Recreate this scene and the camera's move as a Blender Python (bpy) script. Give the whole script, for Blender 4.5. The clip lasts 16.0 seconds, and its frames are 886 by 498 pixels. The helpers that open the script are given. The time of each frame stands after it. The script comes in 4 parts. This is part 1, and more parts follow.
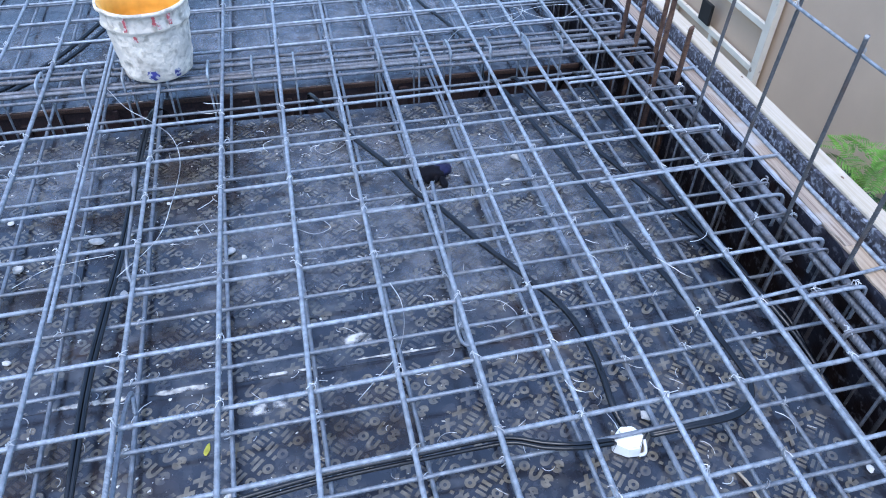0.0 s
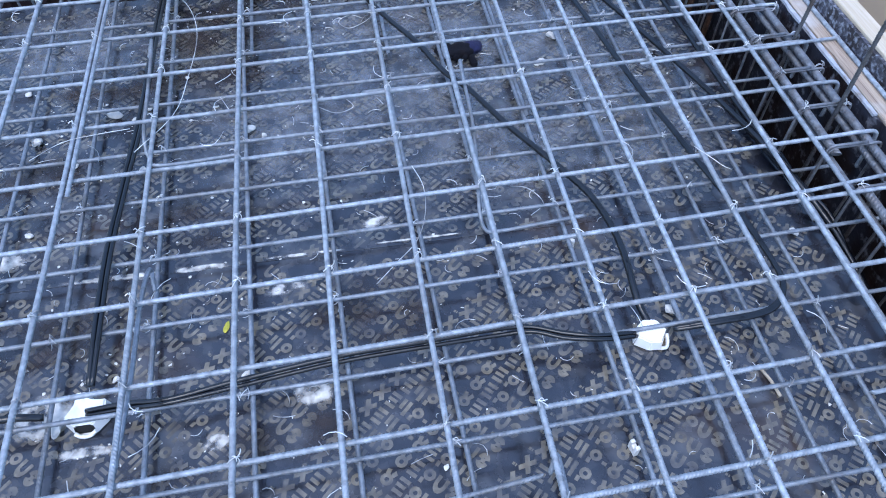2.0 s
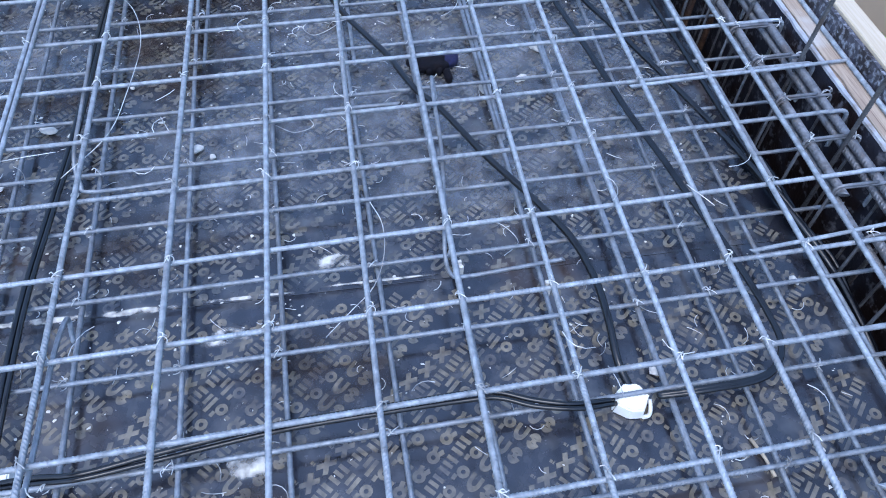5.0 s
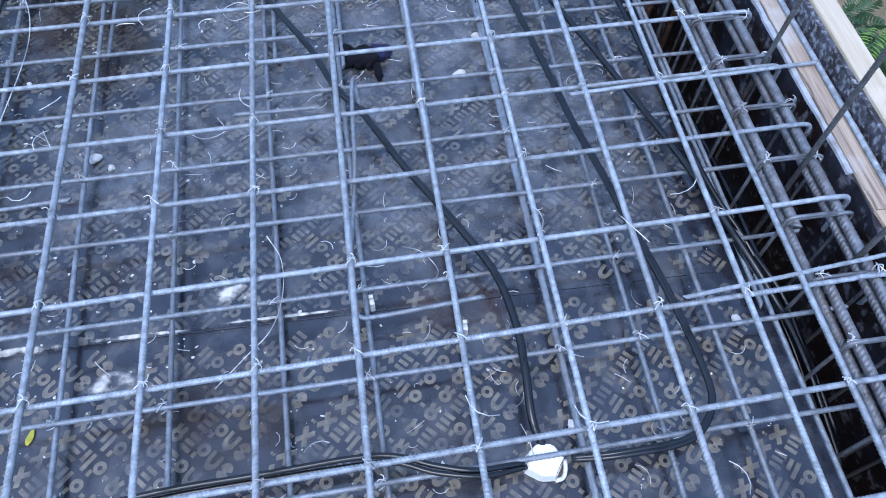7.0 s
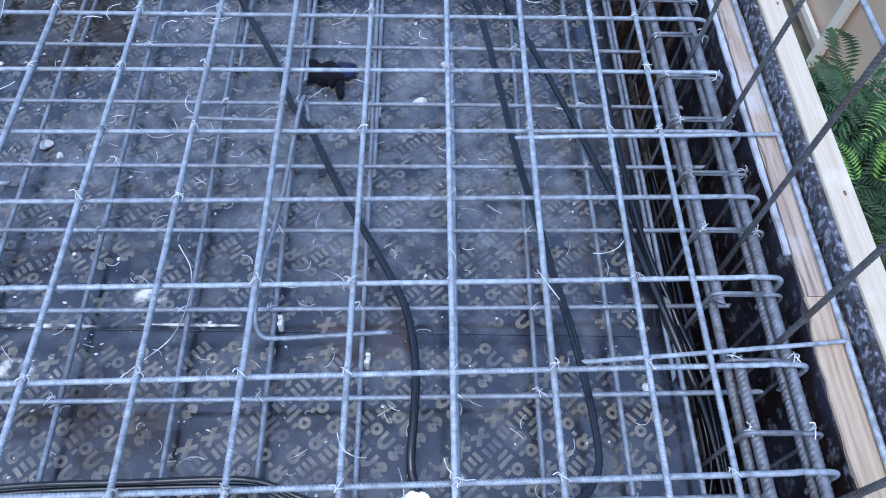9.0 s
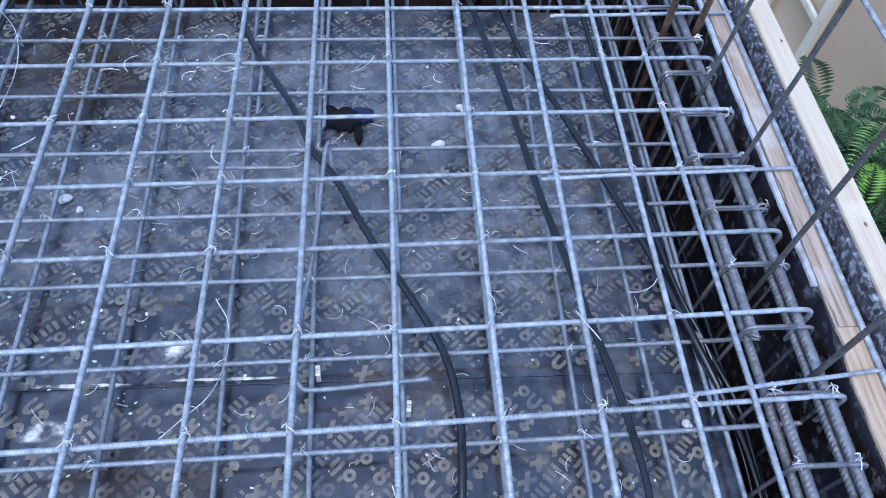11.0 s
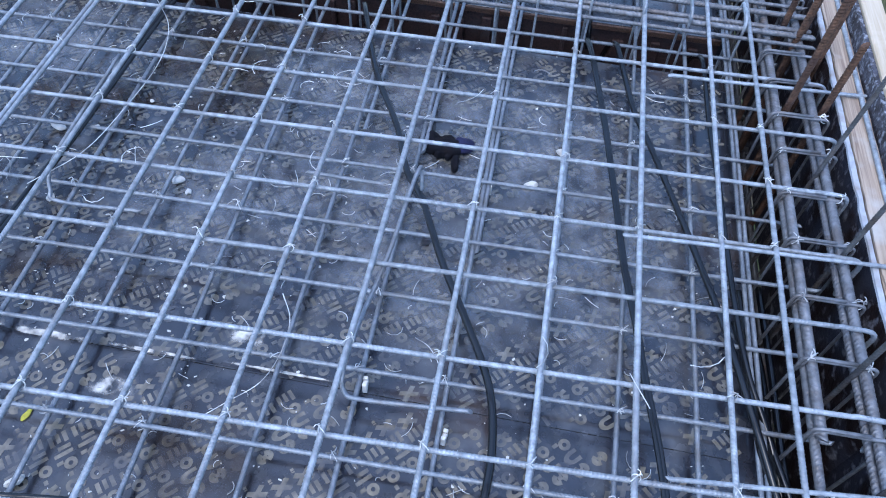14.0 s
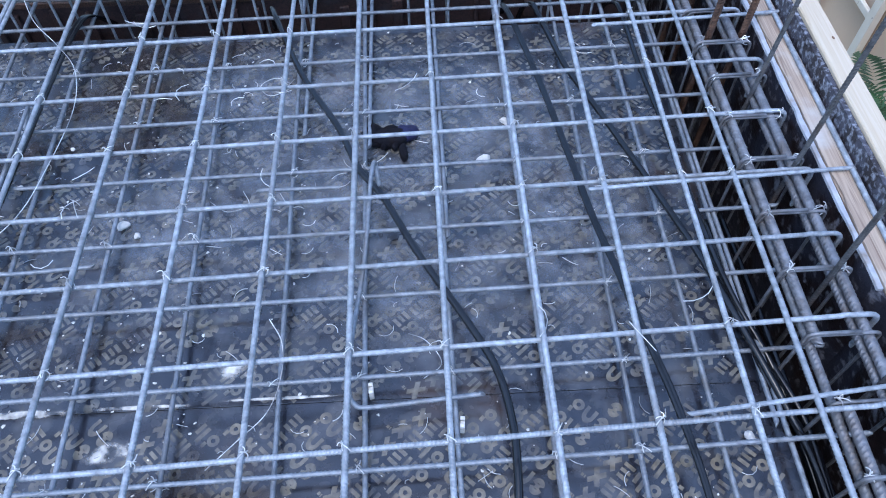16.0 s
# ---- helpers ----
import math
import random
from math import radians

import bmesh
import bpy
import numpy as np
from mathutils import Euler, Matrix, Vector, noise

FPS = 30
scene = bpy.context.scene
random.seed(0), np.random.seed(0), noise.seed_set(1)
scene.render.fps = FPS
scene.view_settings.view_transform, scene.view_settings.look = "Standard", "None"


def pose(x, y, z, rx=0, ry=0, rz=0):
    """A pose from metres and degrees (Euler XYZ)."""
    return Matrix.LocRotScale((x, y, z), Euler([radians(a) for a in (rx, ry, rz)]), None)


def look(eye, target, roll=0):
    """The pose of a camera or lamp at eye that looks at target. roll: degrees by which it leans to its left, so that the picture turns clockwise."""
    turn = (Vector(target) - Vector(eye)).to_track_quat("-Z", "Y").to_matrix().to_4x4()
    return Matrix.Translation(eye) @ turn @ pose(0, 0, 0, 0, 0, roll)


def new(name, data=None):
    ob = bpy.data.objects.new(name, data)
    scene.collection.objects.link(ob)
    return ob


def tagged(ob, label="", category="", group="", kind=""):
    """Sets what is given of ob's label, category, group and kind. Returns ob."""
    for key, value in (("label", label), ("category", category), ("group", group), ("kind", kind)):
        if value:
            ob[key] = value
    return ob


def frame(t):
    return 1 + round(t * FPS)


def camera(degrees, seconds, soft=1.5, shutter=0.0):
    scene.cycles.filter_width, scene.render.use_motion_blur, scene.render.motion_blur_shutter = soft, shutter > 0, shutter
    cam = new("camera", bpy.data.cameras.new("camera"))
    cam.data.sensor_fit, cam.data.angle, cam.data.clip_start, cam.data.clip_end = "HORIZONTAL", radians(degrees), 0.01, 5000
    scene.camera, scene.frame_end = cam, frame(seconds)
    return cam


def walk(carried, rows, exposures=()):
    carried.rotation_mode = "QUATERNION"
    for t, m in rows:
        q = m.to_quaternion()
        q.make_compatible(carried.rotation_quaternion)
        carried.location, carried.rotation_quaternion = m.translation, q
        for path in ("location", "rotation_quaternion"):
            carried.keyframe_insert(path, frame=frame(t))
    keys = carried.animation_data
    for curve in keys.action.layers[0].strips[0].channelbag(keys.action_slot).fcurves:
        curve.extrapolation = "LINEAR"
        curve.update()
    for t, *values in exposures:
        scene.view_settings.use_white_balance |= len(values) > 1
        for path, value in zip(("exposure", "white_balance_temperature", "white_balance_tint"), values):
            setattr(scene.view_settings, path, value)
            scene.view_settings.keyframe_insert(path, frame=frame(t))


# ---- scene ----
cam = camera(63.1, 16.0, soft=1.0)
PATH = [
    (0, (0.019, 0.04, 1.473), (0.362, 1.468, 0.116), 1.7),
    (0.5, (0.015, 0.039, 1.444), (0.31, 1.435, 0.042), 2.3),
    (1, (0.021, 0.033, 1.444), (0.269, 1.383, -0.011), 1.7),
    (1.5, (0.043, 0.053, 1.44), (0.263, 1.349, -0.068), 0.9),
    (2, (0.05, 0.074, 1.424), (0.266, 1.293, -0.147), 0.8),
    (2.5, (0.075, 0.072, 1.394), (0.298, 1.223, -0.227), 1.1),
    (3, (0.078, 0.056, 1.404), (0.316, 1.179, -0.233), 1.5),
    (3.5, (0.095, 0.072, 1.365), (0.353, 1.186, -0.275), 2.3),
    (4, (0.116, 0.093, 1.376), (0.366, 1.228, -0.251), 2.7),
    (4.5, (0.151, 0.165, 1.376), (0.389, 1.344, -0.222), 1.9),
    (4.7, (0.143, 0.212, 1.363), (0.377, 1.399, -0.229), 2.1),
    (6.8, (0.423, 0.536, 1.36), (0.617, 1.572, -0.34), 3.5),
    (7, (0.391, 0.517, 1.371), (0.588, 1.545, -0.333), 3.0),
    (7.5, (0.387, 0.517, 1.387), (0.61, 1.558, -0.306), 4.4),
    (8, (0.591, 0.561, 1.397), (0.788, 1.59, -0.307), 7.0),
    (8.5, (0.662, 0.564, 1.407), (0.801, 1.593, -0.303), 7.0),
    (9, (0.644, 0.558, 1.401), (0.74, 1.606, -0.299), 5.5),
    (9.5, (0.582, 0.56, 1.423), (0.69, 1.647, -0.253), 4.2),
    (9.7, (0.555, 0.565, 1.421), (0.68, 1.668, -0.242), 3.9),
    (12, (0.504, 0.593, 1.414), (0.687, 1.715, -0.231), 8.2),
    (12.5, (0.53, 0.58, 1.423), (0.676, 1.724, -0.211), 8.9),
    (13, (0.598, 0.571, 1.415), (0.653, 1.734, -0.212), 8.5),
    (13.5, (0.625, 0.564, 1.416), (0.564, 1.74, -0.201), 6.2),
    (13.7, (0.619, 0.575, 1.416), (0.513, 1.756, -0.194), 4.8),
    (14, (0.613, 0.576, 1.423), (0.459, 1.754, -0.186), 3.4),
    (14.5, (0.611, 0.597, 1.405), (0.425, 1.767, -0.206), 1.1),
    (15, (0.604, 0.586, 1.405), (0.46, 1.738, -0.223), -0.7),
    (15.5, (0.542, 0.595, 1.41), (0.494, 1.741, -0.229), -1.2),
    (16, (0.507, 0.591, 1.414), (0.554, 1.742, -0.221), -0.6),
]
walk(cam, [(t, look(eye, target, roll)) for t, eye, target, roll in PATH], exposures=((0.0, 1.02, 5950, 10), (16.0, 1.02, 5950, 10)))

# ---- world and light ----
world = bpy.data.worlds.new("world")
scene.world = world
world.use_nodes = True
wn = world.node_tree.nodes
sky = wn.new("ShaderNodeTexSky")
sky.sky_type = "NISHITA"
sky.sun_disc = False
sky.sun_elevation = radians(67)
sky.sun_rotation = radians(-147)
sky.air_density, sky.dust_density, sky.ozone_density = 1.2, 1.6, 4.5
wn["Background"].inputs[1].default_value = 0.215
world.node_tree.links.new(sky.outputs[0], wn["Background"].inputs[0])
sun = new("sun", bpy.data.lights.new("sun", "SUN"))
sun.data.energy, sun.data.angle, sun.data.color = 0.78, radians(36), (1.0, 0.97, 0.94)
sun.matrix_world = look((-2.2, -3.4, 10.0), (0.0, 0.0, 0))


# ---- materials ----
def mat(name, base, rough=0.5, metal=0.0, vary=0.25, scale=8.0, second=None, second_at=(0.5, 0.7), second_scale=3.0,
        bump=0.0, bump_scale=120.0, spec=0.5, per_object=0.0, rough_vary=0.0, third=None, third_at=(0.5, 0.7), third_scale=3.0):
    """A node material: base colour with grain, a second colour in patches, and fine relief, in world metres."""
    m = bpy.data.materials.new(name)
    m.use_nodes = True
    nt = m.node_tree
    n, link = nt.nodes, nt.links.new
    b = n["Principled BSDF"]
    b.inputs["Roughness"].default_value = rough
    b.inputs["Metallic"].default_value = metal
    b.inputs["Specular IOR Level"].default_value = spec
    geo = n.new("ShaderNodeNewGeometry")
    def tex(s, detail=5.0):
        t = n.new("ShaderNodeTexNoise")
        t.inputs["Scale"].default_value = s
        t.inputs["Detail"].default_value = detail
        link(geo.outputs["Position"], t.inputs["Vector"])
        return t
    fine = tex(scale)
    ramp = n.new("ShaderNodeValToRGB")
    lo = [c * (1 - vary) for c in base]
    hi = [min(1, c * (1 + vary)) for c in base]
    ramp.color_ramp.elements[0].position, ramp.color_ramp.elements[1].position = 0.3, 0.7
    ramp.color_ramp.elements[0].color, ramp.color_ramp.elements[1].color = (*lo, 1), (*hi, 1)
    link(fine.outputs[0], ramp.inputs[0])
    out = ramp.outputs[0]
    for colour, span, size in ((third, third_at, third_scale), (second, second_at, second_scale)):
        if not colour:
            continue
        big = tex(size, 8.0)
        r2 = n.new("ShaderNodeValToRGB")
        r2.color_ramp.elements[0].position, r2.color_ramp.elements[1].position = span
        link(big.outputs[0], r2.inputs[0])
        mix = n.new("ShaderNodeMix")
        mix.data_type = "RGBA"
        link(r2.outputs[0], mix.inputs[0])
        link(out, mix.inputs[6])
        mix.inputs[7].default_value = (*colour, 1)
        out = mix.outputs[2]
    if per_object:
        info = n.new("ShaderNodeObjectInfo")
        hsv = n.new("ShaderNodeHueSaturation")
        mr = n.new("ShaderNodeMapRange")
        mr.inputs[3].default_value, mr.inputs[4].default_value = 1 - per_object, 1 + per_object
        link(info.outputs["Random"], mr.inputs[0])
        link(mr.outputs[0], hsv.inputs["Value"])
        link(out, hsv.inputs["Color"])
        out = hsv.outputs[0]
    link(out, b.inputs["Base Color"])
    if rough_vary:
        rt, rm = tex(second_scale * 2.5, 6.0), n.new("ShaderNodeMapRange")
        rm.inputs[1].default_value, rm.inputs[2].default_value = 0.35, 0.68
        rm.inputs[3].default_value, rm.inputs[4].default_value = rough - rough_vary, rough + rough_vary
        link(rt.outputs[0], rm.inputs[0])
        link(rm.outputs[0], b.inputs["Roughness"])
    if bump:
        bt = tex(bump_scale)
        bp = n.new("ShaderNodeBump")
        bp.inputs["Strength"].default_value = bump
        bp.inputs["Distance"].default_value = 0.004
        link(bt.outputs[0], bp.inputs["Height"])
        link(bp.outputs[0], b.inputs["Normal"])
    return m


STEEL = mat("rebar steel", (0.30, 0.328, 0.365), 0.54, 0.42, 0.34, 60, (0.19, 0.19, 0.20), (0.56, 0.80), 9, 0.35, 500, per_object=0.14)
# For the lower bars: about three quarters of STEEL's base colour.
STEEL_LOW = mat("darker rebar steel", (0.225, 0.246, 0.276), 0.50, 0.48, 0.3, 60, (0.14, 0.13, 0.125), (0.52, 0.8), 9, 0.35, 500, per_object=0.14)
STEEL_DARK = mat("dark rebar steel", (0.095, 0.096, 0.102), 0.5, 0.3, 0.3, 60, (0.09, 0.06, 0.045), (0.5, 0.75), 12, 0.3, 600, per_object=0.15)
STEEL_BEAM = mat("browned beam steel", (0.175, 0.18, 0.195), 0.45, 0.4, 0.35, 60, (0.13, 0.11, 0.10), (0.50, 0.74), 14, 0.4, 400, per_object=0.12)
RUST = mat("rusty steel", (0.105, 0.055, 0.034), 0.85, 0.1, 0.5, 70, (0.06, 0.032, 0.024), (0.45, 0.65), 18, 0.5, 500)
WIRE = mat("binding wire", (0.60, 0.60, 0.60), 0.42, 0.35, 0.3, 90, (0.28, 0.28, 0.29), (0.5, 0.6), 14)
FILM = mat("film-faced plywood", (0.017, 0.018, 0.025), 0.24, 0.0, 0.4, 26, (0.12, 0.120, 0.124), (0.50, 0.86), 11, 0.22, 17, 0.5, rough_vary=0.08, third=(0.060, 0.042, 0.034), third_at=(0.56, 0.72), third_scale=2.6)
FILM.node_tree.nodes["Principled BSDF"].inputs["IOR"].default_value = 1.66
FILM.node_tree.nodes["Principled BSDF"].inputs["Coat Weight"].default_value = 0.30
FILM.node_tree.nodes["Principled BSDF"].inputs["Coat Roughness"].default_value = 0.11
FORM = mat("splattered form board", (0.018, 0.018, 0.024), 0.6, 0.0, 0.4, 90, (0.14, 0.14, 0.155), (0.62, 0.72), 30, 0.5, 90)
INK_FAINT = mat("faded printed ink", (0.150, 0.136, 0.110), 0.30, 0.0, 0.35, 60, (0.045, 0.044, 0.050), (0.40, 0.64), 14)
INK = mat("printed ink", (0.160, 0.138, 0.103), 0.36, 0.0, 0.35, 60, (0.055, 0.052, 0.056), (0.42, 0.68), 14)
PLASTIC = mat("black conduit", (0.0045, 0.005, 0.007), 0.22, 0.0, 0.3, 20, (0.016, 0.016, 0.019), (0.62, 0.85), 25, spec=0.6)
WHITE_BOX = mat("white box plastic", (0.80, 0.80, 0.78), 0.5, 0.0, 0.06, 20, (0.55, 0.54, 0.51), (0.6, 0.8), 25, 0.3, 60)
MORTAR = mat("mortar", (0.62, 0.60, 0.565), 0.9, 0.0, 0.12, 60, (0.5, 0.48, 0.45), (0.6, 0.8), 30, 0.5, 200, per_object=0.12)
PLASTER = mat("plaster film", (0.66, 0.64, 0.60), 0.85, 0.0, 0.2, 50)


def film(m, scale, lo, hi, most, rim=0.35):
    """Makes a material a broken film: noise in its cover, up to the given most, thinning out towards the patch's rim."""
    n, link = m.node_tree.nodes, m.node_tree.links.new
    nz, rp, g = n.new("ShaderNodeTexNoise"), n.new("ShaderNodeValToRGB"), n.new("ShaderNodeNewGeometry")
    nz.inputs["Scale"].default_value, nz.inputs["Detail"].default_value = scale, 9
    rp.color_ramp.elements[0].position, rp.color_ramp.elements[1].position = lo, hi
    rp.color_ramp.elements[1].color = (most, most, most, 1)
    link(g.outputs["Position"], nz.inputs["Vector"])
    co, ln, fade, mul = n.new("ShaderNodeTexCoord"), n.new("ShaderNodeVectorMath"), n.new("ShaderNodeMapRange"), n.new("ShaderNodeMath")
    ln.operation, mul.operation = "LENGTH", "MULTIPLY"
    fade.interpolation_type = "SMOOTHSTEP"
    fade.inputs[1].default_value, fade.inputs[2].default_value = rim, 1.0
    fade.inputs[3].default_value, fade.inputs[4].default_value = 1.0, 0.0
    link(co.outputs["Object"], ln.inputs[0])
    link(ln.outputs["Value"], fade.inputs[0])
    low = n.new("ShaderNodeMath")
    low.operation = "ADD"
    half = n.new("ShaderNodeMath")
    half.operation = "MULTIPLY_ADD"
    half.inputs[1].default_value, half.inputs[2].default_value = 0.22, -0.22
    link(fade.outputs[0], half.inputs[0])
    link(nz.outputs[0], low.inputs[0])
    link(half.outputs[0], low.inputs[1])
    link(low.outputs[0], rp.inputs[0])
    link(rp.outputs[0], mul.inputs[0])
    link(fade.outputs[0], mul.inputs[1])
    link(mul.outputs[0], n["Principled BSDF"].inputs["Alpha"])
    return m


film(PLASTER, 26, 0.37, 0.60, 0.92, 0.45)
# Brown film: part stain, part dim reflection put into the colour.
STAIN_REFLECT = film(mat("brown stain and reflection", (0.030, 0.019, 0.014), 0.34, 0.0, 0.4, 30, (0.06, 0.04, 0.03), (0.5, 0.65), 14), 9, 0.38, 0.68, 0.6)
for ink in (INK, INK_FAINT):
    for key, value in (("IOR", 1.66), ("Coat Weight", 0.30), ("Coat Roughness", 0.11), ("Roughness", 0.24)):
        ink.node_tree.nodes["Principled BSDF"].inputs[key].default_value = value
# Pale grey film: the sky's glare on the deck, put into colour.
SKY_SHEEN = film(mat("pale sky sheen", (0.30, 0.315, 0.345), 0.24, 0.0, 0.25, 30), 15, 0.30, 0.66, 0.38, 0.15)
CLOTH = mat("dark work glove cloth", (0.0055, 0.0055, 0.009), 0.95, 0.0, 0.4, 90, (0.010, 0.007, 0.008), (0.55, 0.7), 30, 0.8, 300, spec=0.2)
CLOTH_BLUE = mat("navy glove cloth", (0.010, 0.012, 0.05), 0.95, 0.0, 0.4, 90, bump=0.8, bump_scale=300)
DARK = mat("near black", (0.01, 0.01, 0.01), 0.9)
RENDERED = mat("rendered wall paint", (0.56, 0.425, 0.305), 0.9, 0.0, 0.05, 3, (0.50, 0.375, 0.27), (0.45, 0.75), 0.8, 0.2, 40)
CREAM_METAL = mat("cream painted metal", (0.68, 0.63, 0.53), 0.5, 0.0, 0.06, 8, (0.30, 0.25, 0.2), (0.66, 0.72), 12)
SOIL = mat("soil", (0.10, 0.085, 0.06), 0.95, 0.0, 0.4, 6, (0.05, 0.08, 0.03), (0.45, 0.6), 1.5, 0.6, 20)
LEAF = mat("leaf green", (0.026, 0.066, 0.024), 0.6, 0.0, 0.5, 6, per_object=0.2)
LEAF_LIGHT = mat("young leaf green", (0.16, 0.32, 0.06), 0.5, 0.0, 0.35, 8)
BARK = mat("bark", (0.12, 0.09, 0.065), 0.9, 0.0, 0.3, 20, bump=0.6, bump_scale=60)
BUCKET = mat("plaster-caked bucket plastic", (0.76, 0.67, 0.56), 0.75, 0.0, 0.16, 60, (0.40, 0.35, 0.29), (0.50, 0.66), 34, 1.0, 60, third=(0.62, 0.55, 0.47), third_at=(0.45, 0.6), third_scale=11)
ORANGE = mat("orange bucket lining", (0.72, 0.36, 0.05), 0.5, 0.0, 0.15, 20)
RED = mat("red print", (0.50, 0.10, 0.11), 0.6, 0.0, 0.3, 60, (0.62, 0.50, 0.47), (0.48, 0.56), 60)
BLUE = mat("blue paint smear", (0.045, 0.045, 0.20), 0.6, 0.0, 0.4, 60, (0.45, 0.44, 0.46), (0.50, 0.56), 70)
YELLOW = mat("yellow leaf scrap", (0.45, 0.42, 0.05), 0.7, 0.0, 0.3, 60)


def wood(name, base, dark, ring=30.0, stain=None):
    """Sawn timber with its grain along y, and stained or cement-smeared patches."""
    m = bpy.data.materials.new(name)
    m.use_nodes = True
    n, link = m.node_tree.nodes, m.node_tree.links.new
    b = n["Principled BSDF"]
    b.inputs["Roughness"].default_value = 0.75
    geo, mp, nz, rp = n.new("ShaderNodeNewGeometry"), n.new("ShaderNodeMapping"), n.new("ShaderNodeTexNoise"), n.new("ShaderNodeValToRGB")
    mp.inputs["Scale"].default_value = (ring * 5, ring * 0.16, ring * 5)
    nz.inputs["Scale"].default_value, nz.inputs["Detail"].default_value, nz.inputs["Distortion"].default_value = 1.0, 8.0, 0.8
    link(geo.outputs["Position"], mp.inputs[0])
    link(mp.outputs[0], nz.inputs["Vector"])
    link(nz.outputs[0], rp.inputs[0])
    rp.color_ramp.elements[0].position, rp.color_ramp.elements[1].position = 0.32, 0.62
    rp.color_ramp.elements[0].color, rp.color_ramp.elements[1].color = (*dark, 1), (*base, 1)
    out = rp.outputs[0]
    if stain:
        n2, r2, mix = n.new("ShaderNodeTexNoise"), n.new("ShaderNodeValToRGB"), n.new("ShaderNodeMix")
        n2.inputs["Scale"].default_value, n2.inputs["Detail"].default_value = 9.0, 9.0
        link(geo.outputs["Position"], n2.inputs["Vector"])
        r2.color_ramp.elements[0].position, r2.color_ramp.elements[1].position = 0.55, 0.74
        link(n2.outputs[0], r2.inputs[0])
        mix.data_type = "RGBA"
        link(r2.outputs[0], mix.inputs[0])
        link(out, mix.inputs[6])
        mix.inputs[7].default_value = (*stain, 1)
        out = mix.outputs[2]
    link(out, b.inputs["Base Color"])
    bp = n.new("ShaderNodeBump")
    bp.inputs["Strength"].default_value, bp.inputs["Distance"].default_value = 0.3, 0.002
    link(nz.outputs[0], bp.inputs["Height"])
    link(bp.outputs[0], b.inputs["Normal"])
    return m


PLANK = wood("weathered plank", (0.41, 0.325, 0.25), (0.20, 0.14, 0.105), 26, (0.44, 0.41, 0.38))
FRESH = wood("split plank", (0.44, 0.335, 0.235), (0.26, 0.175, 0.115), 24, (0.33, 0.255, 0.20))
BATTEN = wood("pale new batten", (0.51, 0.43, 0.325), (0.44, 0.35, 0.245), 22, (0.60, 0.51, 0.41))
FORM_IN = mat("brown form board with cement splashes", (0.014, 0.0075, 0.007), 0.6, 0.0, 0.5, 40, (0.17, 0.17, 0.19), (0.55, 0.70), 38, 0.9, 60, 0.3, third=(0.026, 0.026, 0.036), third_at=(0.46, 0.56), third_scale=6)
BROWN_FORM = wood("brown form timber", (0.055, 0.028, 0.025), (0.018, 0.011, 0.012), 30, (0.05, 0.045, 0.05))
FORM_OUT = mat("splashed outer board", (0.050, 0.050, 0.066), 0.6, 0.0, 0.5, 60, (0.27, 0.285, 0.33), (0.50, 0.68), 75, 0.9, 70, third=(0.022, 0.018, 0.022), third_at=(0.46, 0.56), third_scale=22)
RUSTY_WOOD = wood("reddish brown timber", (0.10, 0.050, 0.032), (0.025, 0.015, 0.012), 45)
PALE_EDGE = mat("cement-smeared board edge", (0.36, 0.375, 0.41), 0.85, 0.0, 0.2, 40, (0.22, 0.19, 0.17), (0.5, 0.7), 20, 0.5, 90)


# ---- mesh helpers ----
def obj(name, me, material, parent=None, label="", smooth=False):
    ob = new(name, me)
    if not me.materials:
        me.materials.append(material)
    if smooth:
        me.polygons.foreach_set("use_smooth", [True] * len(me.polygons))
    if parent is not None:
        ob.parent = parent
    if label:
        tagged(ob, label)
    return ob


def part(name, bm, material, parent, label="", smooth=False):
    me = bpy.data.meshes.new(name)
    bm.to_mesh(me)
    bm.free()
    return obj(name, me, material, parent, label, smooth)


def mesh_of(name, verts, faces):
    me = bpy.data.meshes.new(name)
    me.from_pydata([tuple(v) for v in verts], [], faces)
    me.update()
    return me


def empty(name, label, category, at=(0, 0, 0), group="", kind=""):
    ob = new(name)
    ob.location = at
    ob.empty_display_size = 0.05
    return tagged(ob, label, category, group, kind)


def box(bm, x0, x1, y0, y1, z0, z1, bevel=0.0):
    g = bmesh.ops.create_cube(bm, size=1, matrix=Matrix.Translation(((x0 + x1) / 2, (y0 + y1) / 2, (z0 + z1) / 2)) @ Matrix.Diagonal((x1 - x0, y1 - y0, z1 - z0, 1)))
    if bevel:
        es = list({e for v in g["verts"] for e in v.link_edges})
        bmesh.ops.bevel(bm, geom=es, offset=bevel, segments=1, affect="EDGES")
    return bm


def rounded(pts, radius, steps=5):
    """A polyline with its corners rounded."""
    p = [Vector(q) for q in pts]
    out = [p[0]]
    for a, b, c in zip(p, p[1:], p[2:]):
        r = min(radius, (a - b).length * 0.48, (c - b).length * 0.48)
        s, e = b + (a - b).normalized() * r, b + (c - b).normalized() * r
        for i in range(steps + 1):
            u = i / steps
            out.append(s * (1 - u) ** 2 + b * 2 * u * (1 - u) + e * u * u)
    out.append(p[-1])
    return out


def smooth_line(pts, per=8):
    """A Catmull-Rom curve through the points."""
    p = [Vector(q) for q in pts]
    p = [p[0] * 2 - p[1]] + p + [p[-1] * 2 - p[-2]]
    out = []
    for a, b, c, d in zip(p, p[1:], p[2:], p[3:]):
        for i in range(per):
            u = i / per
            out.append(0.5 * (2 * b + (c - a) * u + (2 * a - 5 * b + 4 * c - d) * u * u + (3 * b - a - 3 * c + d) * u ** 3))
    return out + [p[-2]]


